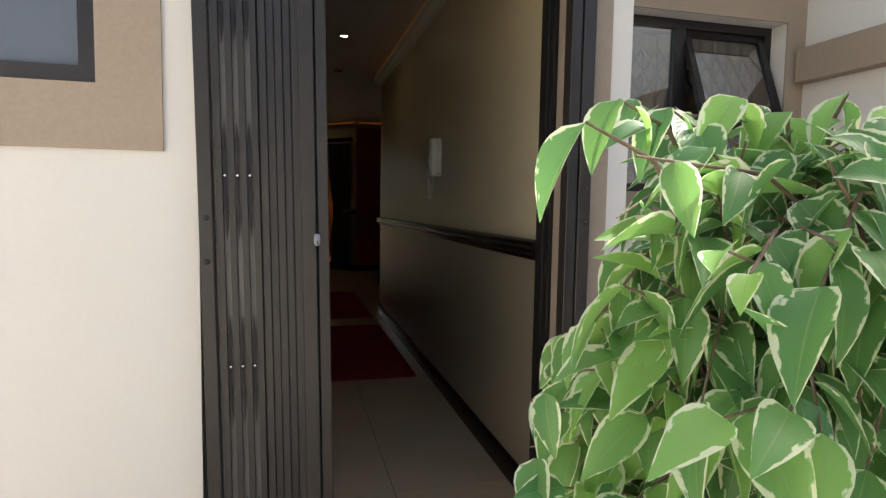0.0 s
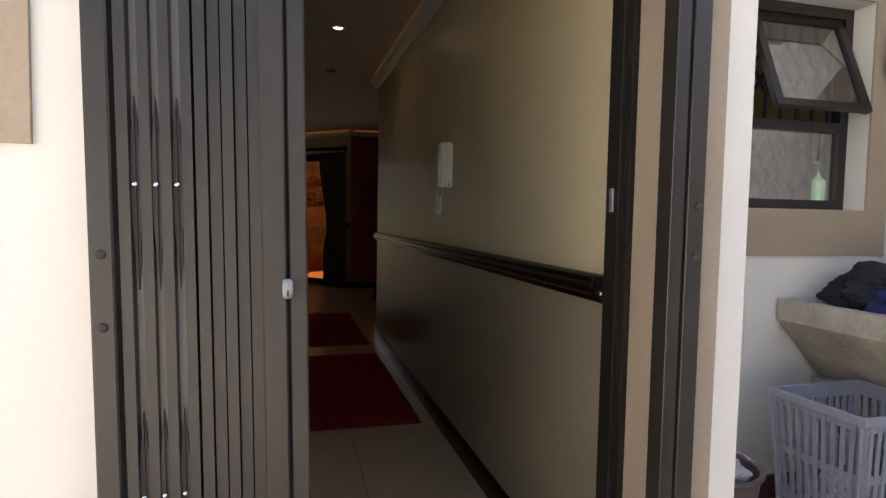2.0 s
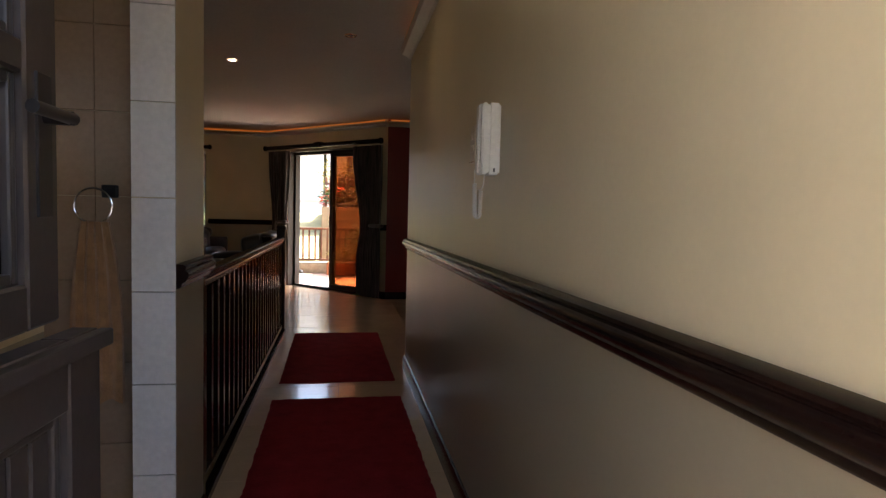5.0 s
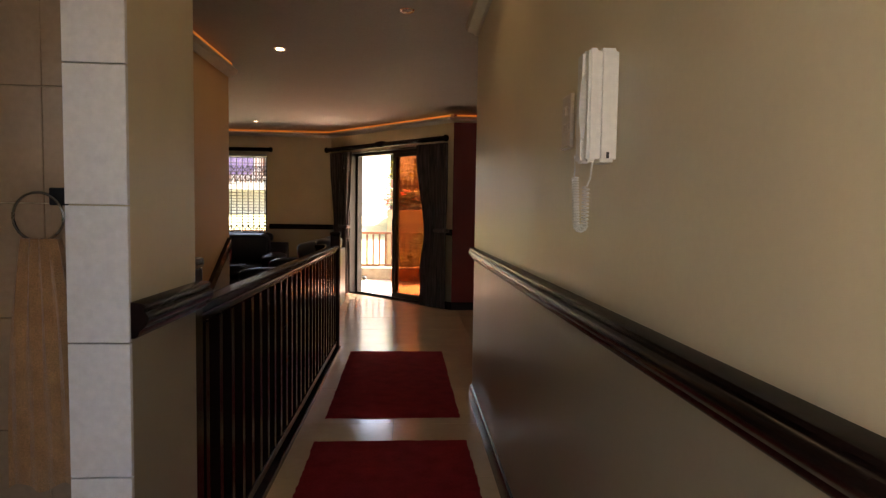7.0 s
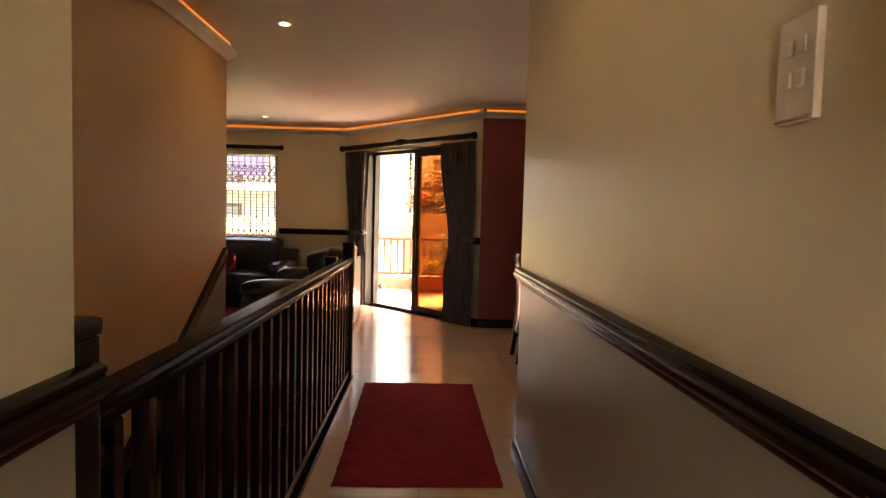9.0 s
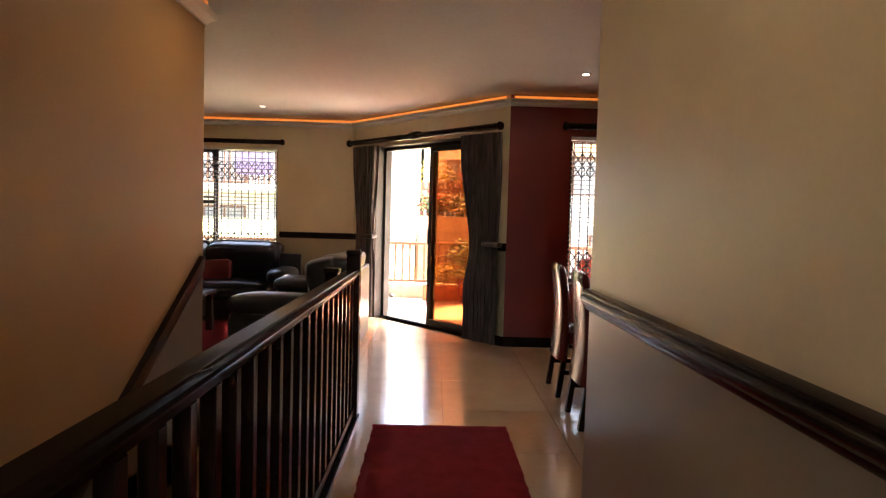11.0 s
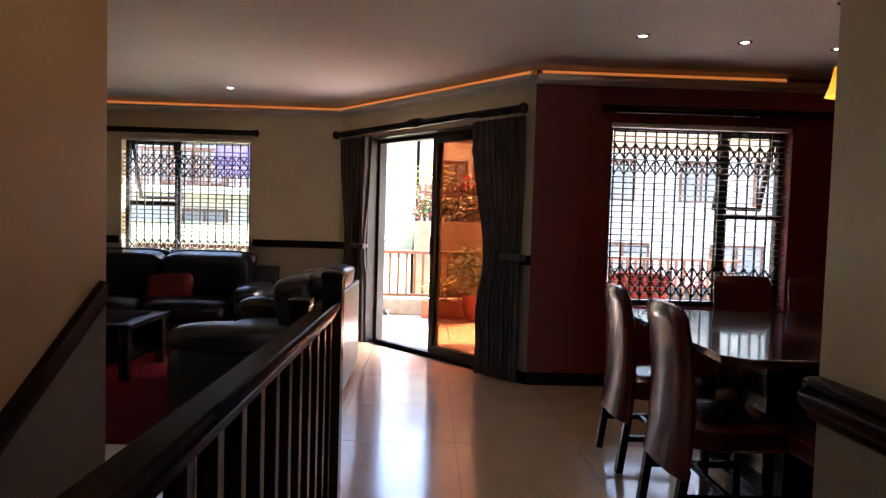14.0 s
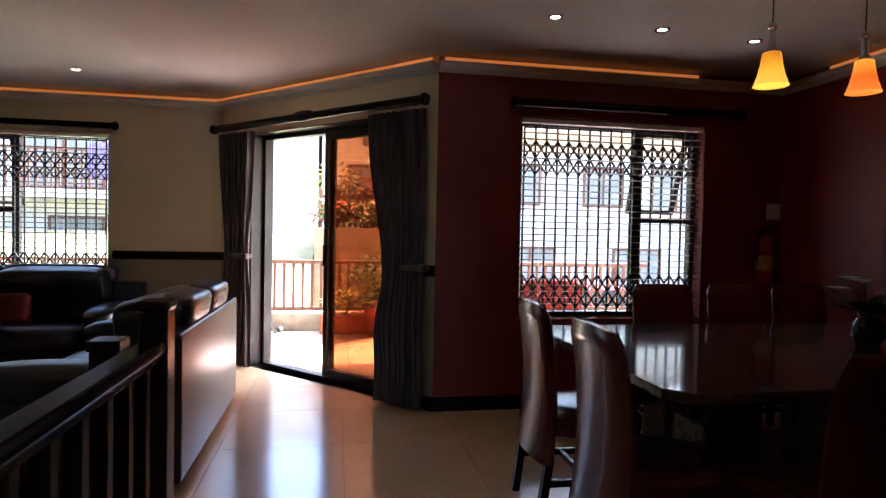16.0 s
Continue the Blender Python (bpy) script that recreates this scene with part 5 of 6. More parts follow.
part("pot", lathe([(0.0005, 0), (0.13, 0), (0.2, 0.16), (0.21, 0.33), (0.225, 0.37), (0.19, 0.37), (0.0005, 0.32)], 26), M_REDPOT, pt, smooth=True)
bush("pot_plant", "bushy green plant in the dark red pot", 0.98, 13.75, 0.32, 0.36, 0.66, 620, M_FOL, 4)
bush("pot_plant", "spiky green plant beside the terrace railing", -0.85, 14.0, 0.0, 0.3, 0.8, 420, M_FOL, 6, size=0.2)
for k, (x, y) in enumerate(((-0.42, 13.95), (-0.27, 14.02))):
    sh = thing("shoe", "dark shoe lying on the terrace", "shoe", pose(x, y, -0.02, 0, 0, 60 + 40 * k), group="shoes on the terrace")
    part("upper", puff(-0.12, 0.12, -0.042, 0.042, 0.012, 0.085, 2.6, 18, 10), M_BLACK, sh, smooth=True)
    part("sole", boxes((-0.125, 0.125, -0.044, 0.044, 0, 0.014), bevel=0.004, seg=1), M_WHITE, sh)

# garden bank, fence and neighbouring houses
M_DRYBANK = mat("pale_dry_grass", (0.32, 0.30, 0.15), 0.95, var=0.3, scale=1.5, bump=0.6, bscale=40, fine=0.25)
M_BANK = mat("stained_brown_plaster", (0.36, 0.25, 0.145), 0.9, var=0.3, scale=2.5, bump=0.4, bscale=30)
solid("retaining_wall", boxes((0.0, 3.5, 18.0, 18.3, -1.0, 1.33), bevel=0.01, seg=1), M_BANK, "stained brown garden retaining wall", "retaining wall", "")
bank = bmesh.new()
v = [bank.verts.new(p) for p in ((-16, 15.3, 0.15), (-0.05, 15.3, 0.15), (-0.05, 21.2, 1.15), (-16, 21.2, 1.15), (-16, 15.3, -1.3), (-0.05, 15.3, -1.3), (-0.05, 21.2, -1.3), (-16, 21.2, -1.3))]
for f in ((0, 1, 2, 3), (7, 6, 5, 4), (0, 4, 5, 1), (1, 5, 6, 2), (2, 6, 7, 3), (3, 7, 4, 0)):
    bank.faces.new([v[i] for i in f])
solid("garden_bank", bank, M_DRYBANK, "sloping bank of dry grass", "ground")
solid("garden_bed", boxes((0.0, 3.5, 18.3, 21.0, -1.0, 1.30)), M_BANK, "raised soil bed behind the retaining wall", "flower bed")
for i in range(5):
    x = 0.35 + i * 0.62
    bush("hedge_plant", "flowering hedge plant on the garden wall", x, 18.45, 1.3, 0.42, 0.55, 330, M_FOL, 20 + i, size=0.13, flower=M_WHFL if i % 2 else M_REDFL, share=0.45, cat="hedge")
fence = thing("garden_fence", "brown picket fence on the garden terrace", "fence")
for z in (1.55, 1.95):
    part("fence_rail", boxes((0.05, 3.4, 19.0, 19.04, z, z + 0.06)), M_TIMBER, fence)
p0 = part("picket", boxes((0, 0.07, 18.975, 19.0, 1.30, 2.15)), M_TIMBER, fence)
p0.matrix_basis = pose(0.05, 0, 0)
for i in range(1, 28):
    o = p0.copy()
    scene.collection.objects.link(o)
    o.matrix_basis = pose(0.05 + 0.12 * i, 0, 0)
bush("yellow_shrub", "yellow leaved shrub behind the picket fence", 0.4, 19.5, 1.3, 0.5, 1.35, 500, M_FOLY, 41, size=0.15, cat="shrub")
bush("red_shrub", "red flowering shrub behind the picket fence", 1.25, 19.4, 1.3, 0.5, 1.05, 520, M_FOL, 43, size=0.15, flower=M_REDFL, share=0.8, cat="shrub")

# house panes painted pale grey for the veil of outdoor glare
M_HOUSEPANE = mat("glare_veiled_window_pane", (0.34, 0.34, 0.33), 0.2, var=0.2, scale=2, bump=0.0, spec=0.3)
M_PANE = mat("dark_window_pane", (0.05, 0.06, 0.08), 0.12, var=0.1, bump=0.0)


def house(name, x0, x1, y0, y1, z1, wins, label, balcony=None):
    th = thing(name, label, "house")
    part("wall", boxes((x0, x1, y0, y1, -1.0, z1)), M_NBWALL, th)
    rf = prism([(y0 - 0.4, z1), (y1 + 0.4, z1), ((y0 + y1) / 2, z1 + 1.1)], x0 - 0.4, x1 + 0.4)
    bmesh.ops.transform(rf, matrix=Matrix(((0, 0, 1, 0), (1, 0, 0, 0), (0, 1, 0, 0), (0, 0, 0, 1))), verts=rf.verts[:])
    part("roof", rf, M_ROOF, th)
    part("string_course", boxes((x0 - 0.03, x1 + 0.03, y0 - 0.06, y0, 1.55, 1.75)), M_NBWALL, th)
    for x, z, w, h in wins:
        wn_ = part("window", boxes((x, x + w, y0 - 0.05, y0 - 0.002, z, z + 0.07), (x, x + w, y0 - 0.05, y0 - 0.002, z + h - 0.07, z + h), (x, x + 0.07, y0 - 0.05, y0 - 0.002, z + 0.07, z + h - 0.07), (x + w - 0.07, x + w, y0 - 0.05, y0 - 0.002, z + 0.07, z + h - 0.07), (x + w / 2 - 0.03, x + w / 2 + 0.03, y0 - 0.045, y0 - 0.002, z + 0.07, z + h - 0.07)), M_TIMBER, th)
        part("pane", boxes((x + 0.07, x + w - 0.07, y0 - 0.02, y0 - 0.003, z + 0.07, z + h - 0.07)), M_HOUSEPANE, wn_)
        part("sill", boxes((x - 0.06, x + w + 0.06, y0 - 0.12, y0 - 0.002, z - 0.08, z)), M_NBWALL, wn_)
    if balcony:
        a, b, z = balcony
        part("balcony_slab", boxes((a, b, y0 - 1.1, y0 - 0.07, z - 0.2, z)), M_NBWALL, th)
        rl = part("balcony_rail", boxes((a, b, y0 - 1.1, y0 - 1.04, z + 0.9, z + 0.97)), M_TIMBER, th)
        for i in range(int((b - a) / 0.16)):
            part("balcony_baluster", boxes((a + 0.16 * i + 0.05, a + 0.16 * i + 0.09, y0 - 1.09, y0 - 1.05, z, z + 0.9)), M_TIMBER, rl)
    return th


house("house", -15.0, -0.1, 22.5, 31, 4.25, ((-12.5, -0.2, 1.6, 1.3), (-9.2, -0.3, 1.0, 1.7), (-6.6, -0.4, 1.3, 1.9), (-12.0, 2.2, 1.5, 1.4), (-7.2, 2.15, 1.9, 1.9), (-4.2, 2.4, 1.0, 1.3)), "cream two-storey house with a timber balcony", (-9.5, -3.2, 2.1))
house("house", 0.0, 15.0, 23.0, 32, 4.6, ((0.7, 2.35, 0.7, 0.75), (1.55, 2.35, 0.7, 0.75), (1.1, 3.6, 1.2, 0.7), (4.6, 2.1, 1.7, 1.2), (7.6, 2.1, 1.3, 1.2), (9.8, 2.0, 1.7, 1.4), (5.2, -0.4, 1.6, 1.3), (8.6, -0.4, 1.6, 1.3)), "cream two-storey house behind the garden")
M_PURPLE = mat("purple_cloth", (0.22, 0.16, 0.34), 0.9, var=0.15, scale=5, bump=0.3)
solid("washing", puff(-5.3, -4.2, 21.36, 21.40, 2.35, 3.2, 6), M_PURPLE, "purple cloth hung over the balcony rail", "washing", "", smooth=True)


def car(m, paint, label):
    """A parked hatchback, its length along x."""
    th = thing("car", label, "car", m)
    prof = [(-1.95, 0.35), (-1.98, 0.75), (-1.75, 0.92), (-1.05, 0.98), (-0.45, 1.40), (0.95, 1.42), (1.65, 1.02), (1.92, 0.92), (1.95, 0.4)]
    bm = prism([(x, z) for x, z in prof], -0.82, 0.82)
    bmesh.ops.transform(bm, matrix=Matrix(((1, 0, 0, 0), (0, 0, 1, 0), (0, 1, 0, 0), (0, 0, 0, 1))), verts=bm.verts[:])
    bmesh.ops.bevel(bm, geom=bm.edges[:], offset=0.07, segments=3, profile=0.6, affect="EDGES")
    part("body", bm, paint, th, smooth=True)
    for s in (-1, 1):
        w = prism([(-0.95, 0.99), (-0.45, 1.33), (0.20, 1.35), (0.20, 0.99)], -0.004, 0.004)
        w2 = prism([(0.28, 0.99), (0.28, 1.35), (0.88, 1.34), (1.40, 1.02)], -0.004, 0.004)
        for k in (w, w2):
            bmesh.ops.transform(k, matrix=Matrix(((1, 0, 0, 0), (0, 0, 1, s * 0.824), (0, 1, 0, 0), (0, 0, 0, 1))), verts=k.verts[:])
            part("side_window", k, M_PANE, th)
        for x in (-1.25, 1.25):
            tb = bmesh.new()
            rod(tb, (x, s * 0.68, 0.31), (x, s * 0.845, 0.31), 0.31, seg=28)
            wh = part("wheel", tb, M_BLACK, th, smooth=True)
            rm = bmesh.new()
            rod(rm, (x, s * 0.846, 0.31), (x, s * 0.853, 0.31), 0.19, seg=20)
            part("rim", rm, M_CHROME, wh)
    return th


M_CARRED = mat("red_car_paint", (0.42, 0.02, 0.035), 0.25, var=0.04, coat=0.8, bump=0.0)
M_CARGREY = mat("grey_blue_car_paint", (0.22, 0.25, 0.32), 0.25, 0.3, var=0.04, coat=0.8, bump=0.0)
car(pose(4.3, 16.4, -1.0, 0, 0, 4), M_CARRED, "red hatchback parked below the dining window")
car(pose(9.2, 18.6, -1.0, 0, 0, 10), M_CARGREY, "grey blue hatchback parked by the far house")

M_EXT_RED = mat("red_enamel", (0.30, 0.02, 0.015), 0.3, var=0.1, scale=8, bump=0.02)
M_EXT_LABEL = mat("yellow_label", (0.42, 0.22, 0.08), 0.5, var=0.1, scale=20, bump=0.02)
fx = thing("fire_extinguisher", "red fire extinguisher hung on the dark red wall", "fire extinguisher", pose(3.715, 10.44, 0.95))
part("cylinder", lathe([(0.0005, 0), (0.060, 0.0), (0.068, 0.012), (0.068, 0.30), (0.055, 0.345), (0.026, 0.365), (0.024, 0.39), (0.0005, 0.39)], 28), M_EXT_RED, fx, smooth=True)
part("label", lathe([(0.0688, 0.10), (0.0688, 0.215)], 28), M_EXT_LABEL, fx, "yellow label band", smooth=True)
part("valve", boxes((-0.022, 0.022, -0.02, 0.02, 0.39, 0.43), bevel=0.004), M_BLACK, fx)
part("lever", bar(bmesh.new(), (0, 0, 0.435), (0.09, -0.01, 0.462), 0.02, 0.008), M_BLACK, fx)
part("carry_handle", bar(bmesh.new(), (0, 0, 0.405), (0.10, -0.01, 0.41), 0.02, 0.008), M_BLACK, fx)
hz = bmesh.new()
hp = [Vector((-0.02, 0, 0.41)), Vector((-0.06, -0.01, 0.39)), Vector((-0.085, -0.01, 0.31)), Vector((-0.082, -0.01, 0.16))]
for p, q in zip(hp, hp[1:]):
    rod(hz, p, q, 0.009, seg=8)
part("hose", hz, M_BLACK, fx, smooth=True)
part("wall_hook", boxes((-0.015, 0.015, 0.02, 0.079, 0.36, 0.385), bevel=0.002, seg=1), M_BLACK, fx)


# ---- front yard ----
M_CONC = mat("stained_concrete", (0.40, 0.36, 0.29), 0.9, var=0.3, scale=5, bump=0.5, bscale=70, fine=0.12)
sink = thing("laundry_trough", "stained concrete laundry trough on the yard wall", "laundry sink")
bm = bmesh.new()
prof_o = [(2.20, 0.89), (2.20, 0.80), (2.44, 0.54), (2.777, 0.54), (2.777, 0.89)]
prof_i = [(2.26, 0.89), (2.48, 0.63), (2.72, 0.63), (2.72, 0.89)]
ring_pts = prof_o + prof_i[::-1]
for y0, y1 in ((1.7, 3.085),):
    va = [bm.verts.new((x, y0 + 0.06, z)) for x, z in ring_pts]
    vb_ = [bm.verts.new((x, y1 - 0.06, z)) for x, z in ring_pts]
    k = len(ring_pts)
    for i in range(k):
        bm.faces.new((va[i], va[(i + 1) % k], vb_[(i + 1) % k], vb_[i]))
    for ya, yb in ((y0, y0 + 0.06), (y1 - 0.06, y1)):
        a = [bm.verts.new((x, ya, z)) for x, z in prof_o]
        b = [bm.verts.new((x, yb, z)) for x, z in prof_o]
        bm.faces.new(a), bm.faces.new(b)
        for i in range(5):
            bm.faces.new((a[i], a[(i + 1) % 5], b[(i + 1) % 5], b[i]))
part("basin", bm, M_CONC, sink)
for y0, y1 in ((1.8, 1.95), (2.86, 3.0)):
    part("support", boxes((2.53, 2.77, y0, y1, 0, 0.54)), M_CONC, sink)
part("ledge", boxes((2.39, 2.53, 2.90, 3.08, 0.48, 0.54), bevel=0.004, seg=1), M_CONC, sink)
tap = thing("tap", "yard tap with a red handle", "tap")
tb = bmesh.new()
rod(tb, (2.78, 2.45, 1.10), (2.60, 2.45, 1.10), 0.012)
rod(tb, (2.60, 2.45, 1.105), (2.585, 2.45, 1.03), 0.011)
part("spout", tb, M_CHROME, tap, smooth=True)
part("handle", boxes((2.61, 2.69, 2.44, 2.46, 1.135, 1.15), (2.645, 2.655, 2.445, 2.455, 1.11, 1.136), bevel=0.002, seg=1), mat("red_plastic", (0.6, 0.06, 0.03), 0.4), tap, "red handle")


def heap(name, c, r, material, label, seed):
    """Crumpled cloth: a flattened lump with deep folds."""
    bm = bmesh.new()
    bmesh.ops.create_icosphere(bm, subdivisions=5, radius=1)
    off = Vector((seed * 3.1, seed * 1.7, seed))
    for v in bm.verts:
        p = v.co.copy()
        k = 1 + 0.34 * noise.noise(p * 1.7 + off) + 0.16 * abs(noise.noise(p * 4.5 + off)) + 0.05 * noise.noise(p * 11 + off)
        v.co = Vector((c[0] + p.x * r[0] * k, c[1] + p.y * r[1] * k, max(c[2] + p.z * r[2] * k, c[2] - r[2] * 0.55)))
    return solid(name, bm, material, label, "clothes", "", group="washing in the trough", smooth=True)


M_BLKCL = mat("black_cotton", (0.014, 0.014, 0.018), 0.95, var=0.3, scale=20, bump=0.6, bscale=200)
M_NAVY = mat("navy_cotton", (0.02, 0.03, 0.13), 0.95, var=0.3, scale=20, bump=0.6, bscale=200)
M_PINK = mat("pink_cotton", (0.75, 0.08, 0.28), 0.9, var=0.2, scale=20, bump=0.6, bscale=200)
heap("clothes", (2.52, 2.83, 0.94), (0.21, 0.22, 0.11), M_BLKCL, "black clothes piled in the laundry trough", 1)
heap("clothes", (2.50, 2.50, 0.945), (0.20, 0.19, 0.12), M_BLKCL, "black crumpled clothes in the laundry trough", 2)
heap("clothes", (2.39, 2.64, 0.92), (0.13, 0.13, 0.08), M_NAVY, "navy crumpled clothes in the laundry trough", 3)
heap("clothes", (2.36, 2.52, 0.88), (0.11, 0.26, 0.028), M_PINK, "pink cloth hanging on the trough rim", 4)
heap("clothes", (2.50, 2.2, 0.935), (0.17, 0.2, 0.10), M_NAVY, "dark blue clothes in the laundry trough", 5)

# laundry basket of slotted plastic
M_BASK = mat("grey_plastic", (0.27, 0.275, 0.32), 0.42, var=0.06, bump=0.05)
bsk = thing("laundry_basket", "grey slotted plastic laundry basket holding washing", "laundry basket", pose(2.15, 2.64, 0, 0, 0, 2))


def taper(z):
    return 0.80 + 0.20 * z / 0.60


BX, BY = 0.215, 0.18
rim = bmesh.new()
for (x0, y0, x1, y1) in ((-BX - 0.012, -BY - 0.012, BX + 0.012, -BY + 0.006), (-BX - 0.012, BY - 0.006, BX + 0.012, BY + 0.012), (-BX - 0.012, -BY + 0.006, -BX + 0.006, BY - 0.006), (BX - 0.006, -BY + 0.006, BX + 0.012, BY - 0.006)):
    box(rim, x0, x1, y0, y1, 0.565, 0.595)
bmesh.ops.bevel(rim, geom=rim.edges[:], offset=0.004, segments=2, profile=0.6, affect="EDGES")
part("rim", rim, M_BASK, bsk)
part("floor", boxes((-BX * 0.8, BX * 0.8, -BY * 0.8, BY * 0.8, 0.0, 0.012)), M_BASK, bsk)
for z in (0.012, 0.19, 0.36, 0.54):
    k = taper(z)
    for sx in (-1, 1):
        part("band", boxes((sx * BX * k - 0.003, sx * BX * k + 0.003, -BY * k, BY * k, z, z + 0.028)), M_BASK, bsk)
        part("band", boxes((-BX * k, BX * k, sx * BY * k - 0.003, sx * BY * k + 0.003, z, z + 0.028)), M_BASK, bsk)
for sx in (-1, 1):
    for i in range(11):
        u = -1 + 2 * i / 10
        wd = 0.03 if i in (0, 10) else 0.016
        part("rib", bar(bmesh.new(), (sx * BX * 0.8, u * BY * 0.8, 0.01), (sx * BX, u * BY, 0.57), wd, 0.005, (1, 0, 0)), M_BASK, bsk)
    for i in range(13):
        u = -1 + 2 * i / 12
        wd = 0.03 if i in (0, 12) else 0.016
        part("rib", bar(bmesh.new(), (u * BX * 0.8, sx * BY * 0.8, 0.01), (u * BX, sx * BY, 0.57), wd, 0.005, (0, 1, 0)), M_BASK, bsk)
M_GREYCL = mat("patterned_grey_cloth", (0.35, 0.34, 0.36), 0.9, var=0.6, scale=40, bump=0.5)
heap("clothes", (2.17, 2.70, 0.15), (0.15, 0.12, 0.12), M_GREYCL, "patterned grey clothes inside the laundry basket", 7)
M_BUCKET = mat("brown_plastic", (0.14, 0.11, 0.10), 0.5, var=0.1)
bkt = thing("bucket", "brown plastic bucket with a wire handle", "bucket", pose(1.67, 2.80, 0))
part("shell", lathe([(0.0005, 0), (0.12, 0), (0.155, 0.30), (0.168, 0.31), (0.168, 0.325), (0.15, 0.32), (0.115, 0.015), (0.0005, 0.012)], 30), M_BUCKET, bkt, smooth=True)
wb = bmesh.new()
for i in range(14):
    a0, a1 = math.pi * i / 14, math.pi * (i + 1) / 14
    rod(wb, (0.165 * math.cos(a0), 0.10 * math.sin(a0) - 0.02, 0.31 + 0.06 * math.sin(a0)), (0.165 * math.cos(a1), 0.10 * math.sin(a1) - 0.02, 0.31 + 0.06 * math.sin(a1)), 0.003, seg=6)
part("wire_handle", wb, M_CHROME, bkt)
heap("cloth", (1.67, 2.80, 0.30), (0.11, 0.11, 0.05), mat("grey_rag", (0.42, 0.38, 0.38), 0.95, var=0.2, bump=0.5), "grey rag lying in the bucket", 9)
bowl = thing("washing_bowl", "pale green plastic washing bowl", "bowl", pose(2.53, 2.42, 0))
part("shell", lathe([(0.0005, 0), (0.16, 0), (0.23, 0.26), (0.245, 0.265), (0.24, 0.275), (0.22, 0.265), (0.15, 0.015), (0.0005, 0.012)], 30), mat("mint_plastic", (0.30, 0.55, 0.42), 0.4), bowl, smooth=True)
soap = thing("soap_bottle", "green soap pump bottle on the kitchen sill", "soap bottle", pose(2.53, 3.235, 1.325))
part("bottle", lathe([(0.0005, 0), (0.036, 0), (0.038, 0.02), (0.038, 0.09), (0.014, 0.115), (0.014, 0.13), (0.0005, 0.13)], 22), mat("green_soap", (0.45, 0.62, 0.42), 0.25), soap, smooth=True)
part("pump", boxes((-0.006, 0.006, -0.006, 0.006, 0.13, 0.17), (-0.03, 0.008, -0.006, 0.006, 0.17, 0.182), bevel=0.002, seg=1), M_WHITE, soap)
solid("baseboard", boxes((1.10, 2.77, 3.085, 3.1, 0, 0.10)), mat("dark_red_skirting", (0.10, 0.03, 0.025), 0.6), "dark red painted skirting of the yard", "skirting")

# ---- variegated fig in a terracotta pot ----
def fig_leaf_material():
    m = bpy.data.materials.new("variegated_leaf")
    m.use_nodes = True
    n, l = m.node_tree.nodes, m.node_tree.links
    b = n["Principled BSDF"]
    uv = n.new("ShaderNodeUVMap")
    uv.uv_map = "UVMap"
    sep = n.new("ShaderNodeSeparateXYZ")
    l.new(uv.outputs["UV"], sep.inputs[0])

    def math_(op, a, c=None, v=None):
        k = n.new("ShaderNodeMath")
        k.operation = op
        l.new(a, k.inputs[0])
        if c is not None:
            l.new(c, k.inputs[1])
        if v is not None:
            k.inputs[1].default_value = v
        return k.outputs[0]
    dist = math_("MULTIPLY", math_("ABSOLUTE", math_("SUBTRACT", sep.outputs["X"], v=0.5)), v=2.0)
    info = n.new("ShaderNodeObjectInfo")
    off = n.new("ShaderNodeVectorMath")
    off.operation = "SCALE"
    comb = n.new("ShaderNodeCombineXYZ")
    for i in range(3):
        l.new(info.outputs["Random"], comb.inputs[i])
    off.inputs["Scale"].default_value = 31.0
    l.new(comb.outputs[0], off.inputs[0])
    add = n.new("ShaderNodeVectorMath")
    l.new(uv.outputs["UV"], add.inputs[0])
    l.new(off.outputs[0], add.inputs[1])
    nz = n.new("ShaderNodeTexNoise")
    nz.inputs["Scale"].default_value, nz.inputs["Detail"].default_value = 4.5, 3
    l.new(add.outputs[0], nz.inputs["Vector"])
    edge = math_("ADD", dist, math_("MULTIPLY", math_("SUBTRACT", nz.outputs["Fac"], v=0.5), v=1.1))
    mr = n.new("ShaderNodeMapRange")
    mr.inputs["From Min"].default_value, mr.inputs["From Max"].default_value = 0.82, 0.88
    l.new(edge, mr.inputs["Value"])
    ramp = n.new("ShaderNodeValToRGB")
    ramp.color_ramp.elements[0].color = (0.115, 0.265, 0.085, 1)
    ramp.color_ramp.elements[1].color = (0.34, 0.58, 0.13, 1)
    l.new(info.outputs["Random"], ramp.inputs["Fac"])
    mx = n.new("ShaderNodeMix")
    mx.data_type = "RGBA"
    l.new(mr.outputs[0], mx.inputs["Factor"])
    l.new(ramp.outputs["Color"], mx.inputs["A"])
    mx.inputs["B"].default_value = (0.78, 0.81, 0.55, 1)
    rib = n.new("ShaderNodeMapRange")
    rib.inputs["From Min"].default_value, rib.inputs["From Max"].default_value = 0.05, 0.015
    l.new(dist, rib.inputs["Value"])
    mx2 = n.new("ShaderNodeMix")
    mx2.data_type = "RGBA"
    l.new(math_("MULTIPLY", rib.outputs[0], v=0.6), mx2.inputs["Factor"])
    l.new(mx.outputs["Result"], mx2.inputs["A"])
    mx2.inputs["B"].default_value = (0.30, 0.42, 0.14, 1)
    l.new(mx2.outputs["Result"], b.inputs["Base Color"])
    wv = n.new("ShaderNodeTexWave")
    wv.inputs["Scale"].default_value, wv.inputs["Distortion"].default_value = 6.0, 1.5
    wv.bands_direction = "DIAGONAL"
    l.new(uv.outputs["UV"], wv.inputs["Vector"])
    bp = n.new("ShaderNodeBump")
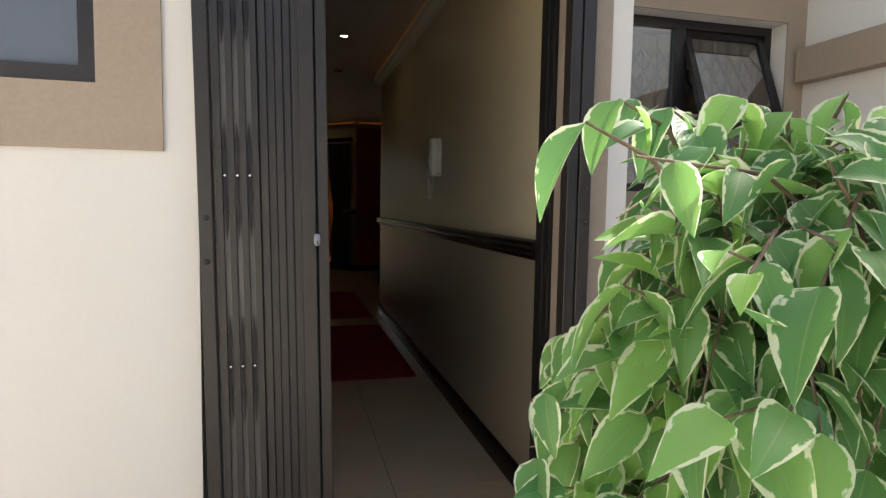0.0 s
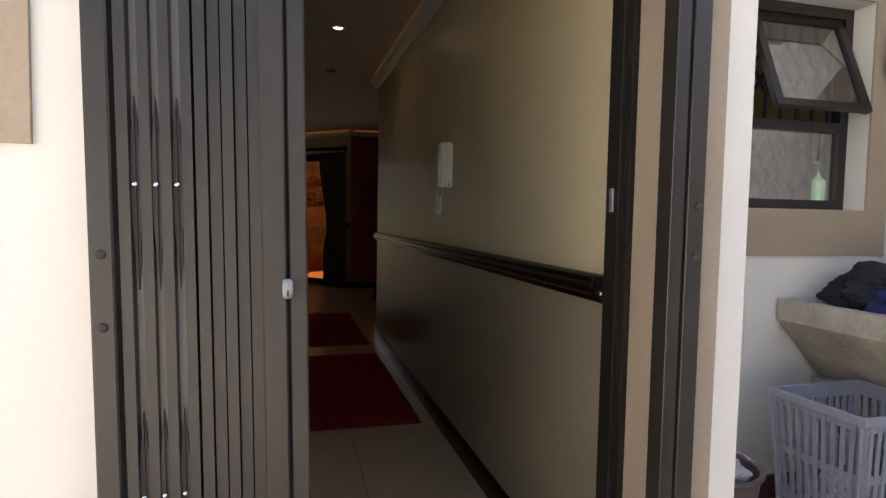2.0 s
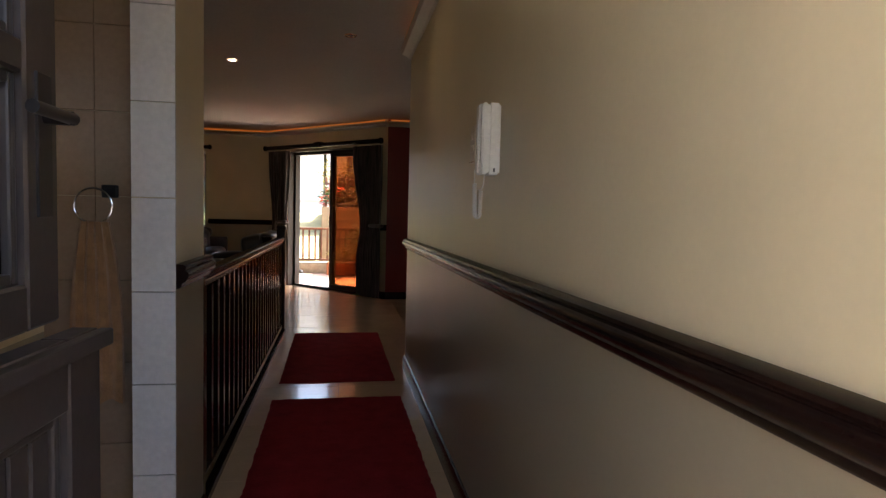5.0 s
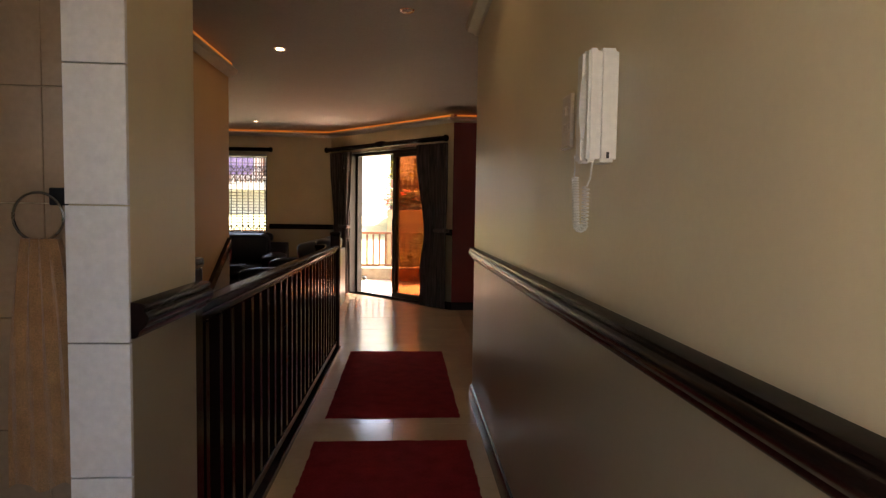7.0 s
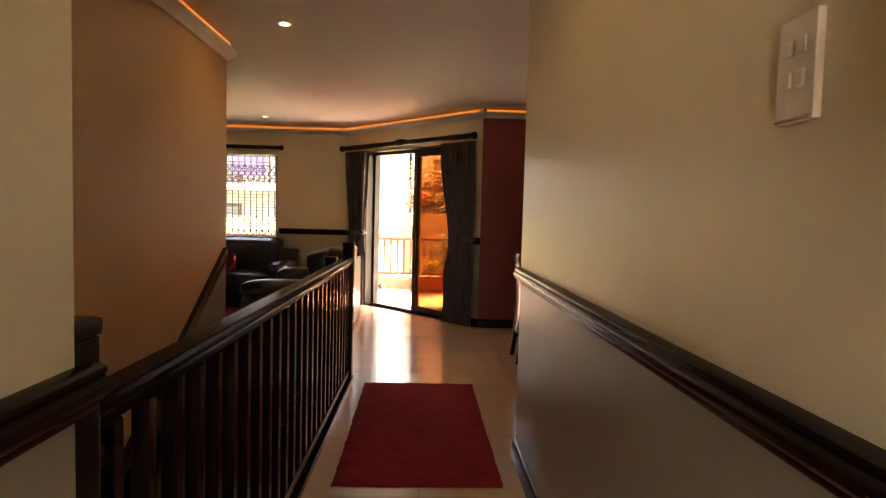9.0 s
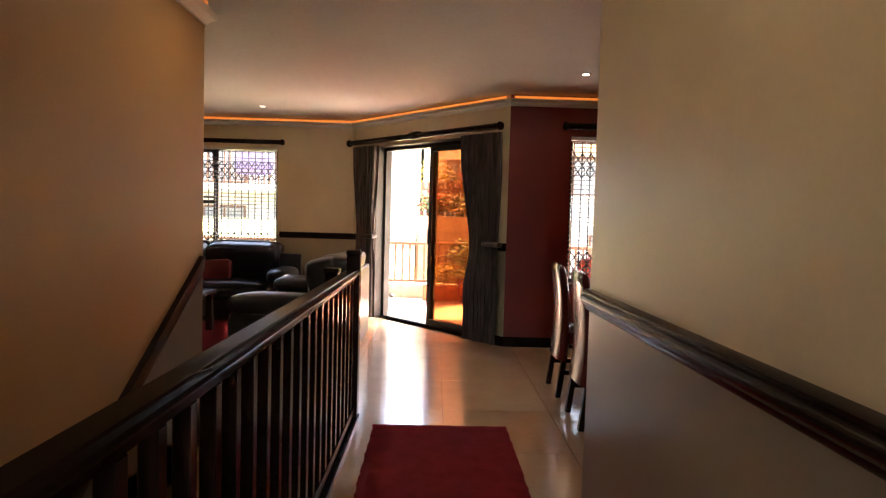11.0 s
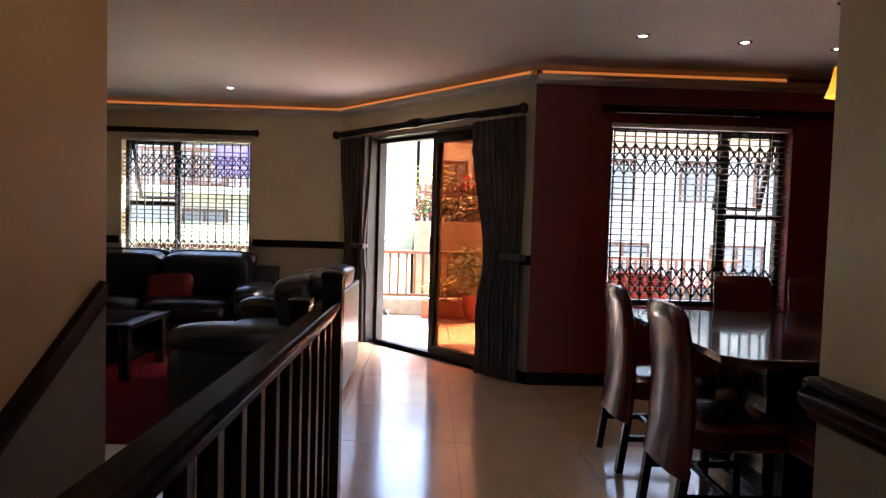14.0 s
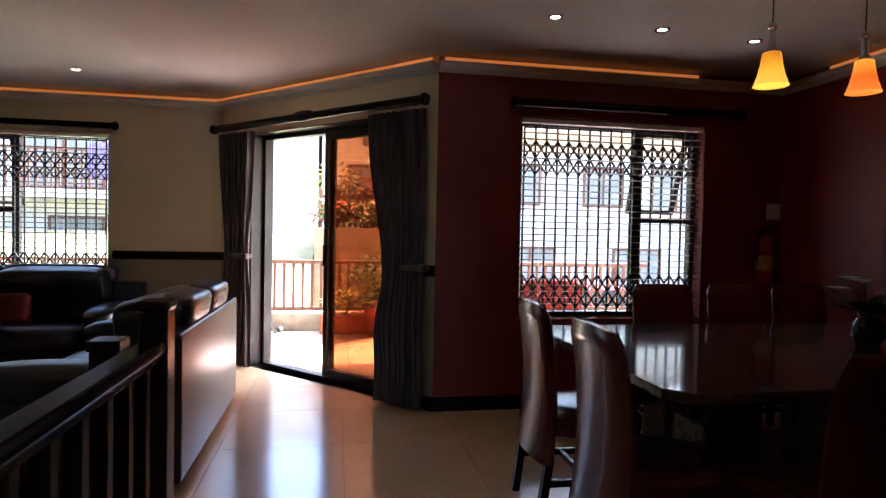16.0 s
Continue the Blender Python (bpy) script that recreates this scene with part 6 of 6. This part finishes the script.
    bp.inputs["Strength"].default_value, bp.inputs["Distance"].default_value = 0.10, 0.002
    l.new(wv.outputs["Fac"], bp.inputs["Height"])
    l.new(bp.outputs[0], b.inputs["Normal"])
    b.inputs["Roughness"].default_value = 0.38
    tr, ms = n.new("ShaderNodeBsdfTranslucent"), n.new("ShaderNodeMixShader")
    l.new(mx2.outputs["Result"], tr.inputs["Color"])
    ms.inputs["Fac"].default_value = 0.48
    l.new(b.outputs[0], ms.inputs[1])
    l.new(tr.outputs[0], ms.inputs[2])
    l.new(ms.outputs[0], n["Material Output"].inputs["Surface"])
    return m


M_FIG = fig_leaf_material()
PX, PY = 0.53, 0.80
fpot = thing("plant_pot", "terracotta pot standing in the yard", "plant pot", pose(PX + 0.02, PY, 0))
part("pot", lathe([(0.0005, 0), (0.14, 0), (0.19, 0.42), (0.205, 0.43), (0.205, 0.48), (0.18, 0.48), (0.17, 0.44), (0.0005, 0.43)], 32), M_TERRA, fpot, smooth=True)
fig = thing("variegated_fig", "variegated fig with pale-edged leaves in a pot", "pot plant", pose(PX, PY, 0.43))
rnd = random.Random(8)
figs = [leaf_mesh(l_, w_, c_, f_, 8) for l_, w_, c_, f_ in ((0.064, 0.031, 0.30, 0.45), (0.056, 0.027, 0.40, 0.40), (0.072, 0.034, 0.25, 0.55), (0.044, 0.023, 0.34, 0.40))]
for me in figs:
    me.materials.append(M_FIG)
part("trunk", rod(bmesh.new(), (0.02, 0, 0), (0.0, 0.02, 0.55), 0.016, 0.008, 8), M_BARK, fig)
# the bush leans away from the doorway and stays clear of the path
def clear(q_):
    x_, y_, z_ = q_.x + PX, q_.y + PY, q_.z + 0.43
    low = 0.115 + 0.50 * (y_ - 0.55) + 0.13 * (y_ - 0.55) * min(1, max(0, (z_ - 1.02) / 0.12))
    return x_ > low and (y_ > 0.62 or z_ < 1.14) and z_ < 1.215 + 0.27 * (y_ - 0.51) and (z_ < 1.20 - 0.5 * (y_ - 0.788) or x_ > 0.14 + 1.26 * (y_ - 0.788))


def open_side(q_):
    """Where the bush thins out towards the yard's back wall."""
    x_, y_, z_ = q_.x + PX, q_.y + PY, q_.z + 0.43
    return z_ > 1.214 - 0.36 * (y_ - 0.66) and x_ < 0.114 + 1.23 * (y_ - 0.66)


spots = []
for k in range(720):
    a = rnd.uniform(0, 2 * math.pi)
    el = rnd.uniform(-0.8, 1.1)
    reach = rnd.uniform(0.16, 0.30)
    base = Vector((rnd.uniform(-0.06, 0.08), rnd.uniform(-0.08, 0.10), rnd.uniform(0.32, 0.80)))
    if k >= 650:   # the low spray beside the doorway
        a, el, reach = rnd.uniform(2.2, 2.8), rnd.uniform(-0.1, 0.25), rnd.uniform(0.18, 0.29)
        base.z = rnd.uniform(0.48, 0.62)
    tip = base + Vector((math.cos(a) * math.cos(el), math.sin(a) * math.cos(el), math.sin(el))) * reach
    if tip.x + PX < 0.22 + 0.35 * max(0, tip.z - 0.64) or tip.z > 0.92 or tip.y + PY > 1.05:
        continue
    mid = (base + tip) / 2 + Vector((0, 0, 0.03))
    tw_ = bmesh.new()
    rod(tw_, base, mid, 0.0022, 0.0018, 6)
    rod(tw_, mid, tip, 0.0018, 0.0009, 6)
    nl, had = 6, len(spots)
    for i in range(nl):
        t = 0.35 + 0.65 * i / (nl - 1)
        p = base.lerp(mid, t * 2) if t < 0.5 else mid.lerp(tip, t * 2 - 1)
        out = (tip - base).normalized()
        side = out.cross(Vector((0, 0, 1)))
        side = side.normalized() if side.length > 0.1 else Vector((1, 0, 0))
        way = out * rnd.uniform(0.2, 0.8) + side * (1 if i % 2 else -1) * rnd.uniform(0.5, 1.0) + Vector((0, 0, rnd.uniform(-1.2, -0.2)))
        if i == nl - 1:
            way = out + Vector((0, 0, -0.3))
        sz = rnd.uniform(0.75, 1.15)
        end = p + way.normalized() * 0.075 * sz
        if min(end.x, p.x) + PX < 0.20 + 0.35 * max(0, p.z - 0.64) or max(end.y, p.y) + PY > 1.07:
            continue
        spots.append((rnd.choice(figs), p, way, rnd.uniform(-0.6, 0.6), sz))
    if sum(clear(s_[1] + Vector(s_[2]).normalized() * 0.07 * s_[4]) for s_ in spots[had:]) >= 4 and clear(tip) and clear(mid) and not open_side(tip):
        part("twig", tw_, M_BARK, fig)
# the upper sprays: short twigs, each with a few hanging leaves
sprays = []
for tx, ty, tz, n_ in ((0.250, 0.722, 1.260, 1), (0.322, 0.806, 1.292, 3), (0.375, 0.816, 1.290, 4), (0.430, 0.803, 1.300, 4), (0.480, 0.801, 1.290, 4), (0.372, 0.761, 1.252, 4),
                       (0.362, 0.738, 1.213, 3), (0.525, 0.785, 1.305, 5), (0.550, 0.76, 1.290, 4), (0.417, 0.678, 1.196, 3), (0.405, 0.710, 1.178, 3), (0.361, 0.705, 1.085, 3), (0.300, 0.750, 1.150, 3)):
    tip = Vector((tx - PX, ty - PY, tz - 0.43))
    foot = Vector((0.5 * tip.x, 0.5 * tip.y + 0.02, tip.z - 0.10))
    tw_ = bmesh.new()
    rod(tw_, foot, (foot + tip) / 2 + Vector((0, 0, 0.03)), 0.0024, 0.0019, 6)
    rod(tw_, (foot + tip) / 2 + Vector((0, 0, 0.03)), tip, 0.0019, 0.001, 6)
    part("twig", tw_, M_BARK, fig)
    for k in range(n_):
        p = tip.lerp(foot, 0.16 * k) + Vector((0, 0, 0.012 if k else 0))
        way = Vector((-0.75 if k % 2 == 0 else 0.55, rnd.uniform(-0.45, 0.1), rnd.uniform(-1.0, -0.45) if k < 2 else rnd.uniform(-0.4, 0.2)))
        sprays.append((figs[2] if k == 0 else rnd.choice(figs), p, way, rnd.uniform(-0.5, 0.5), 0.95 if k == 0 else rnd.uniform(0.75, 1.0)))
spots = [s_ for s_ in spots if not open_side(s_[1]) or rnd.random() < 0.3]
spots = [s_ for s_ in spots if clear(s_[1]) and clear(s_[1] + Vector(s_[2]).normalized() * 0.07 * s_[4])]
spots.sort(key=lambda s_: s_[1].x)
spots = sprays + spots
for me, p, way, ro, sz in spots[:300]:
    leaf_at(me, fig, p, way, ro, sz)
co, fa, uvs = [], [], []
for me, p, way, ro, sz in spots[300:]:
    m_ = Matrix.Translation(p) @ Vector(way).to_track_quat("X", "Z").to_matrix().to_4x4() @ Matrix.Rotation(ro, 4, "X") @ Matrix.Scale(sz, 4)
    n0 = len(co)
    co += [m_ @ v.co for v in me.vertices]
    fa += [[n0 + i for i in f.vertices] for f in me.polygons]
    uvs += [tuple(d_.uv) for d_ in me.uv_layers[0].data]
o = new("foliage", bpy.data.meshes.new("foliage"))
o.data.from_pydata(co, [], fa)
lay = o.data.uv_layers.new(name="UVMap")
for d_, c in zip(lay.data, uvs):
    d_.uv = c
o.data.polygons.foreach_set("use_smooth", [True] * len(fa))
o.data.materials.append(M_FIG)
o.parent = fig
tagged(o, kind="stuff")

# ---- tiles, laid last ----
for i in range(9):
    z0 = 0.06 + 0.302 * i - 0.002
    part("tile", boxes((-0.181, -0.049, 4.160, 4.173, max(z0 + 0.0015, 0), min(z0 + 0.3005, CEIL)), bevel=0.0012, seg=1), M_WTILE, bpy.data.objects["wall_pier"])
M_BTILE = mat("beige_wall_tile", (0.50, 0.36, 0.24), 0.2, var=0.05, bump=0.01)
wash = bpy.data.objects["wall_washroom_back"]
for i in range(9):
    for j in range(8):
        x1_ = -0.182 - 0.0 - j * 0.21 + 0.0
        x0_ = x1_ - 0.208
        z0 = 0.06 + 0.302 * i - 0.002 + 0.004
        part("tile", boxes((x0_, x1_, 4.444, 4.457, max(z0 + 0.0015, 0), min(z0 + 0.3005, CEIL)), bevel=0.0012, seg=1), M_BTILE, wash)


def clip(pts, inside):
    out = []
    for p, q in zip(pts, pts[1:] + pts[:1]):
        a, b = inside(p), inside(q)
        if a >= 0:
            out.append(p)
        if a * b < 0:
            t = a / (a - b)
            out.append((p[0] + (q[0] - p[0]) * t, p[1] + (q[1] - p[1]) * t))
    return out


ZONES = ((-0.14, 1.0, 2.0, 6.8, 0), (-0.14, 3.9, 6.8, 8.25, 0), (-5.0, 3.9, 8.25, 10.52, 0), (-5.0, 1.12, 10.52, 12.42, 1))
DI = DIAG.inverted()
T = 0.72
for i in range(-8, 6):
    for j in range(-12, 5):
        x0, y0 = 0.48 + i * T, 9.92 + j * T
        for xa, xb, ya, yb, dg in ZONES:
            a0, a1, b0_, b1_ = max(x0 + 0.0015, xa), min(x0 + T - 0.0015, xb), max(y0 + 0.0015, ya), min(y0 + T - 0.0015, yb)
            if a1 - a0 < 0.004 or b1_ - b0_ < 0.004:
                continue
            pts = [(a0, b0_), (a1, b0_), (a1, b1_), (a0, b1_)]
            if dg:
                pts = clip(pts, lambda p: 0.125 - (DI @ Vector((p[0], p[1], 0))).y)
            if len(pts) > 2:
                part("tile", prism(pts, -0.0075, 0.0), M_TILE, floor)
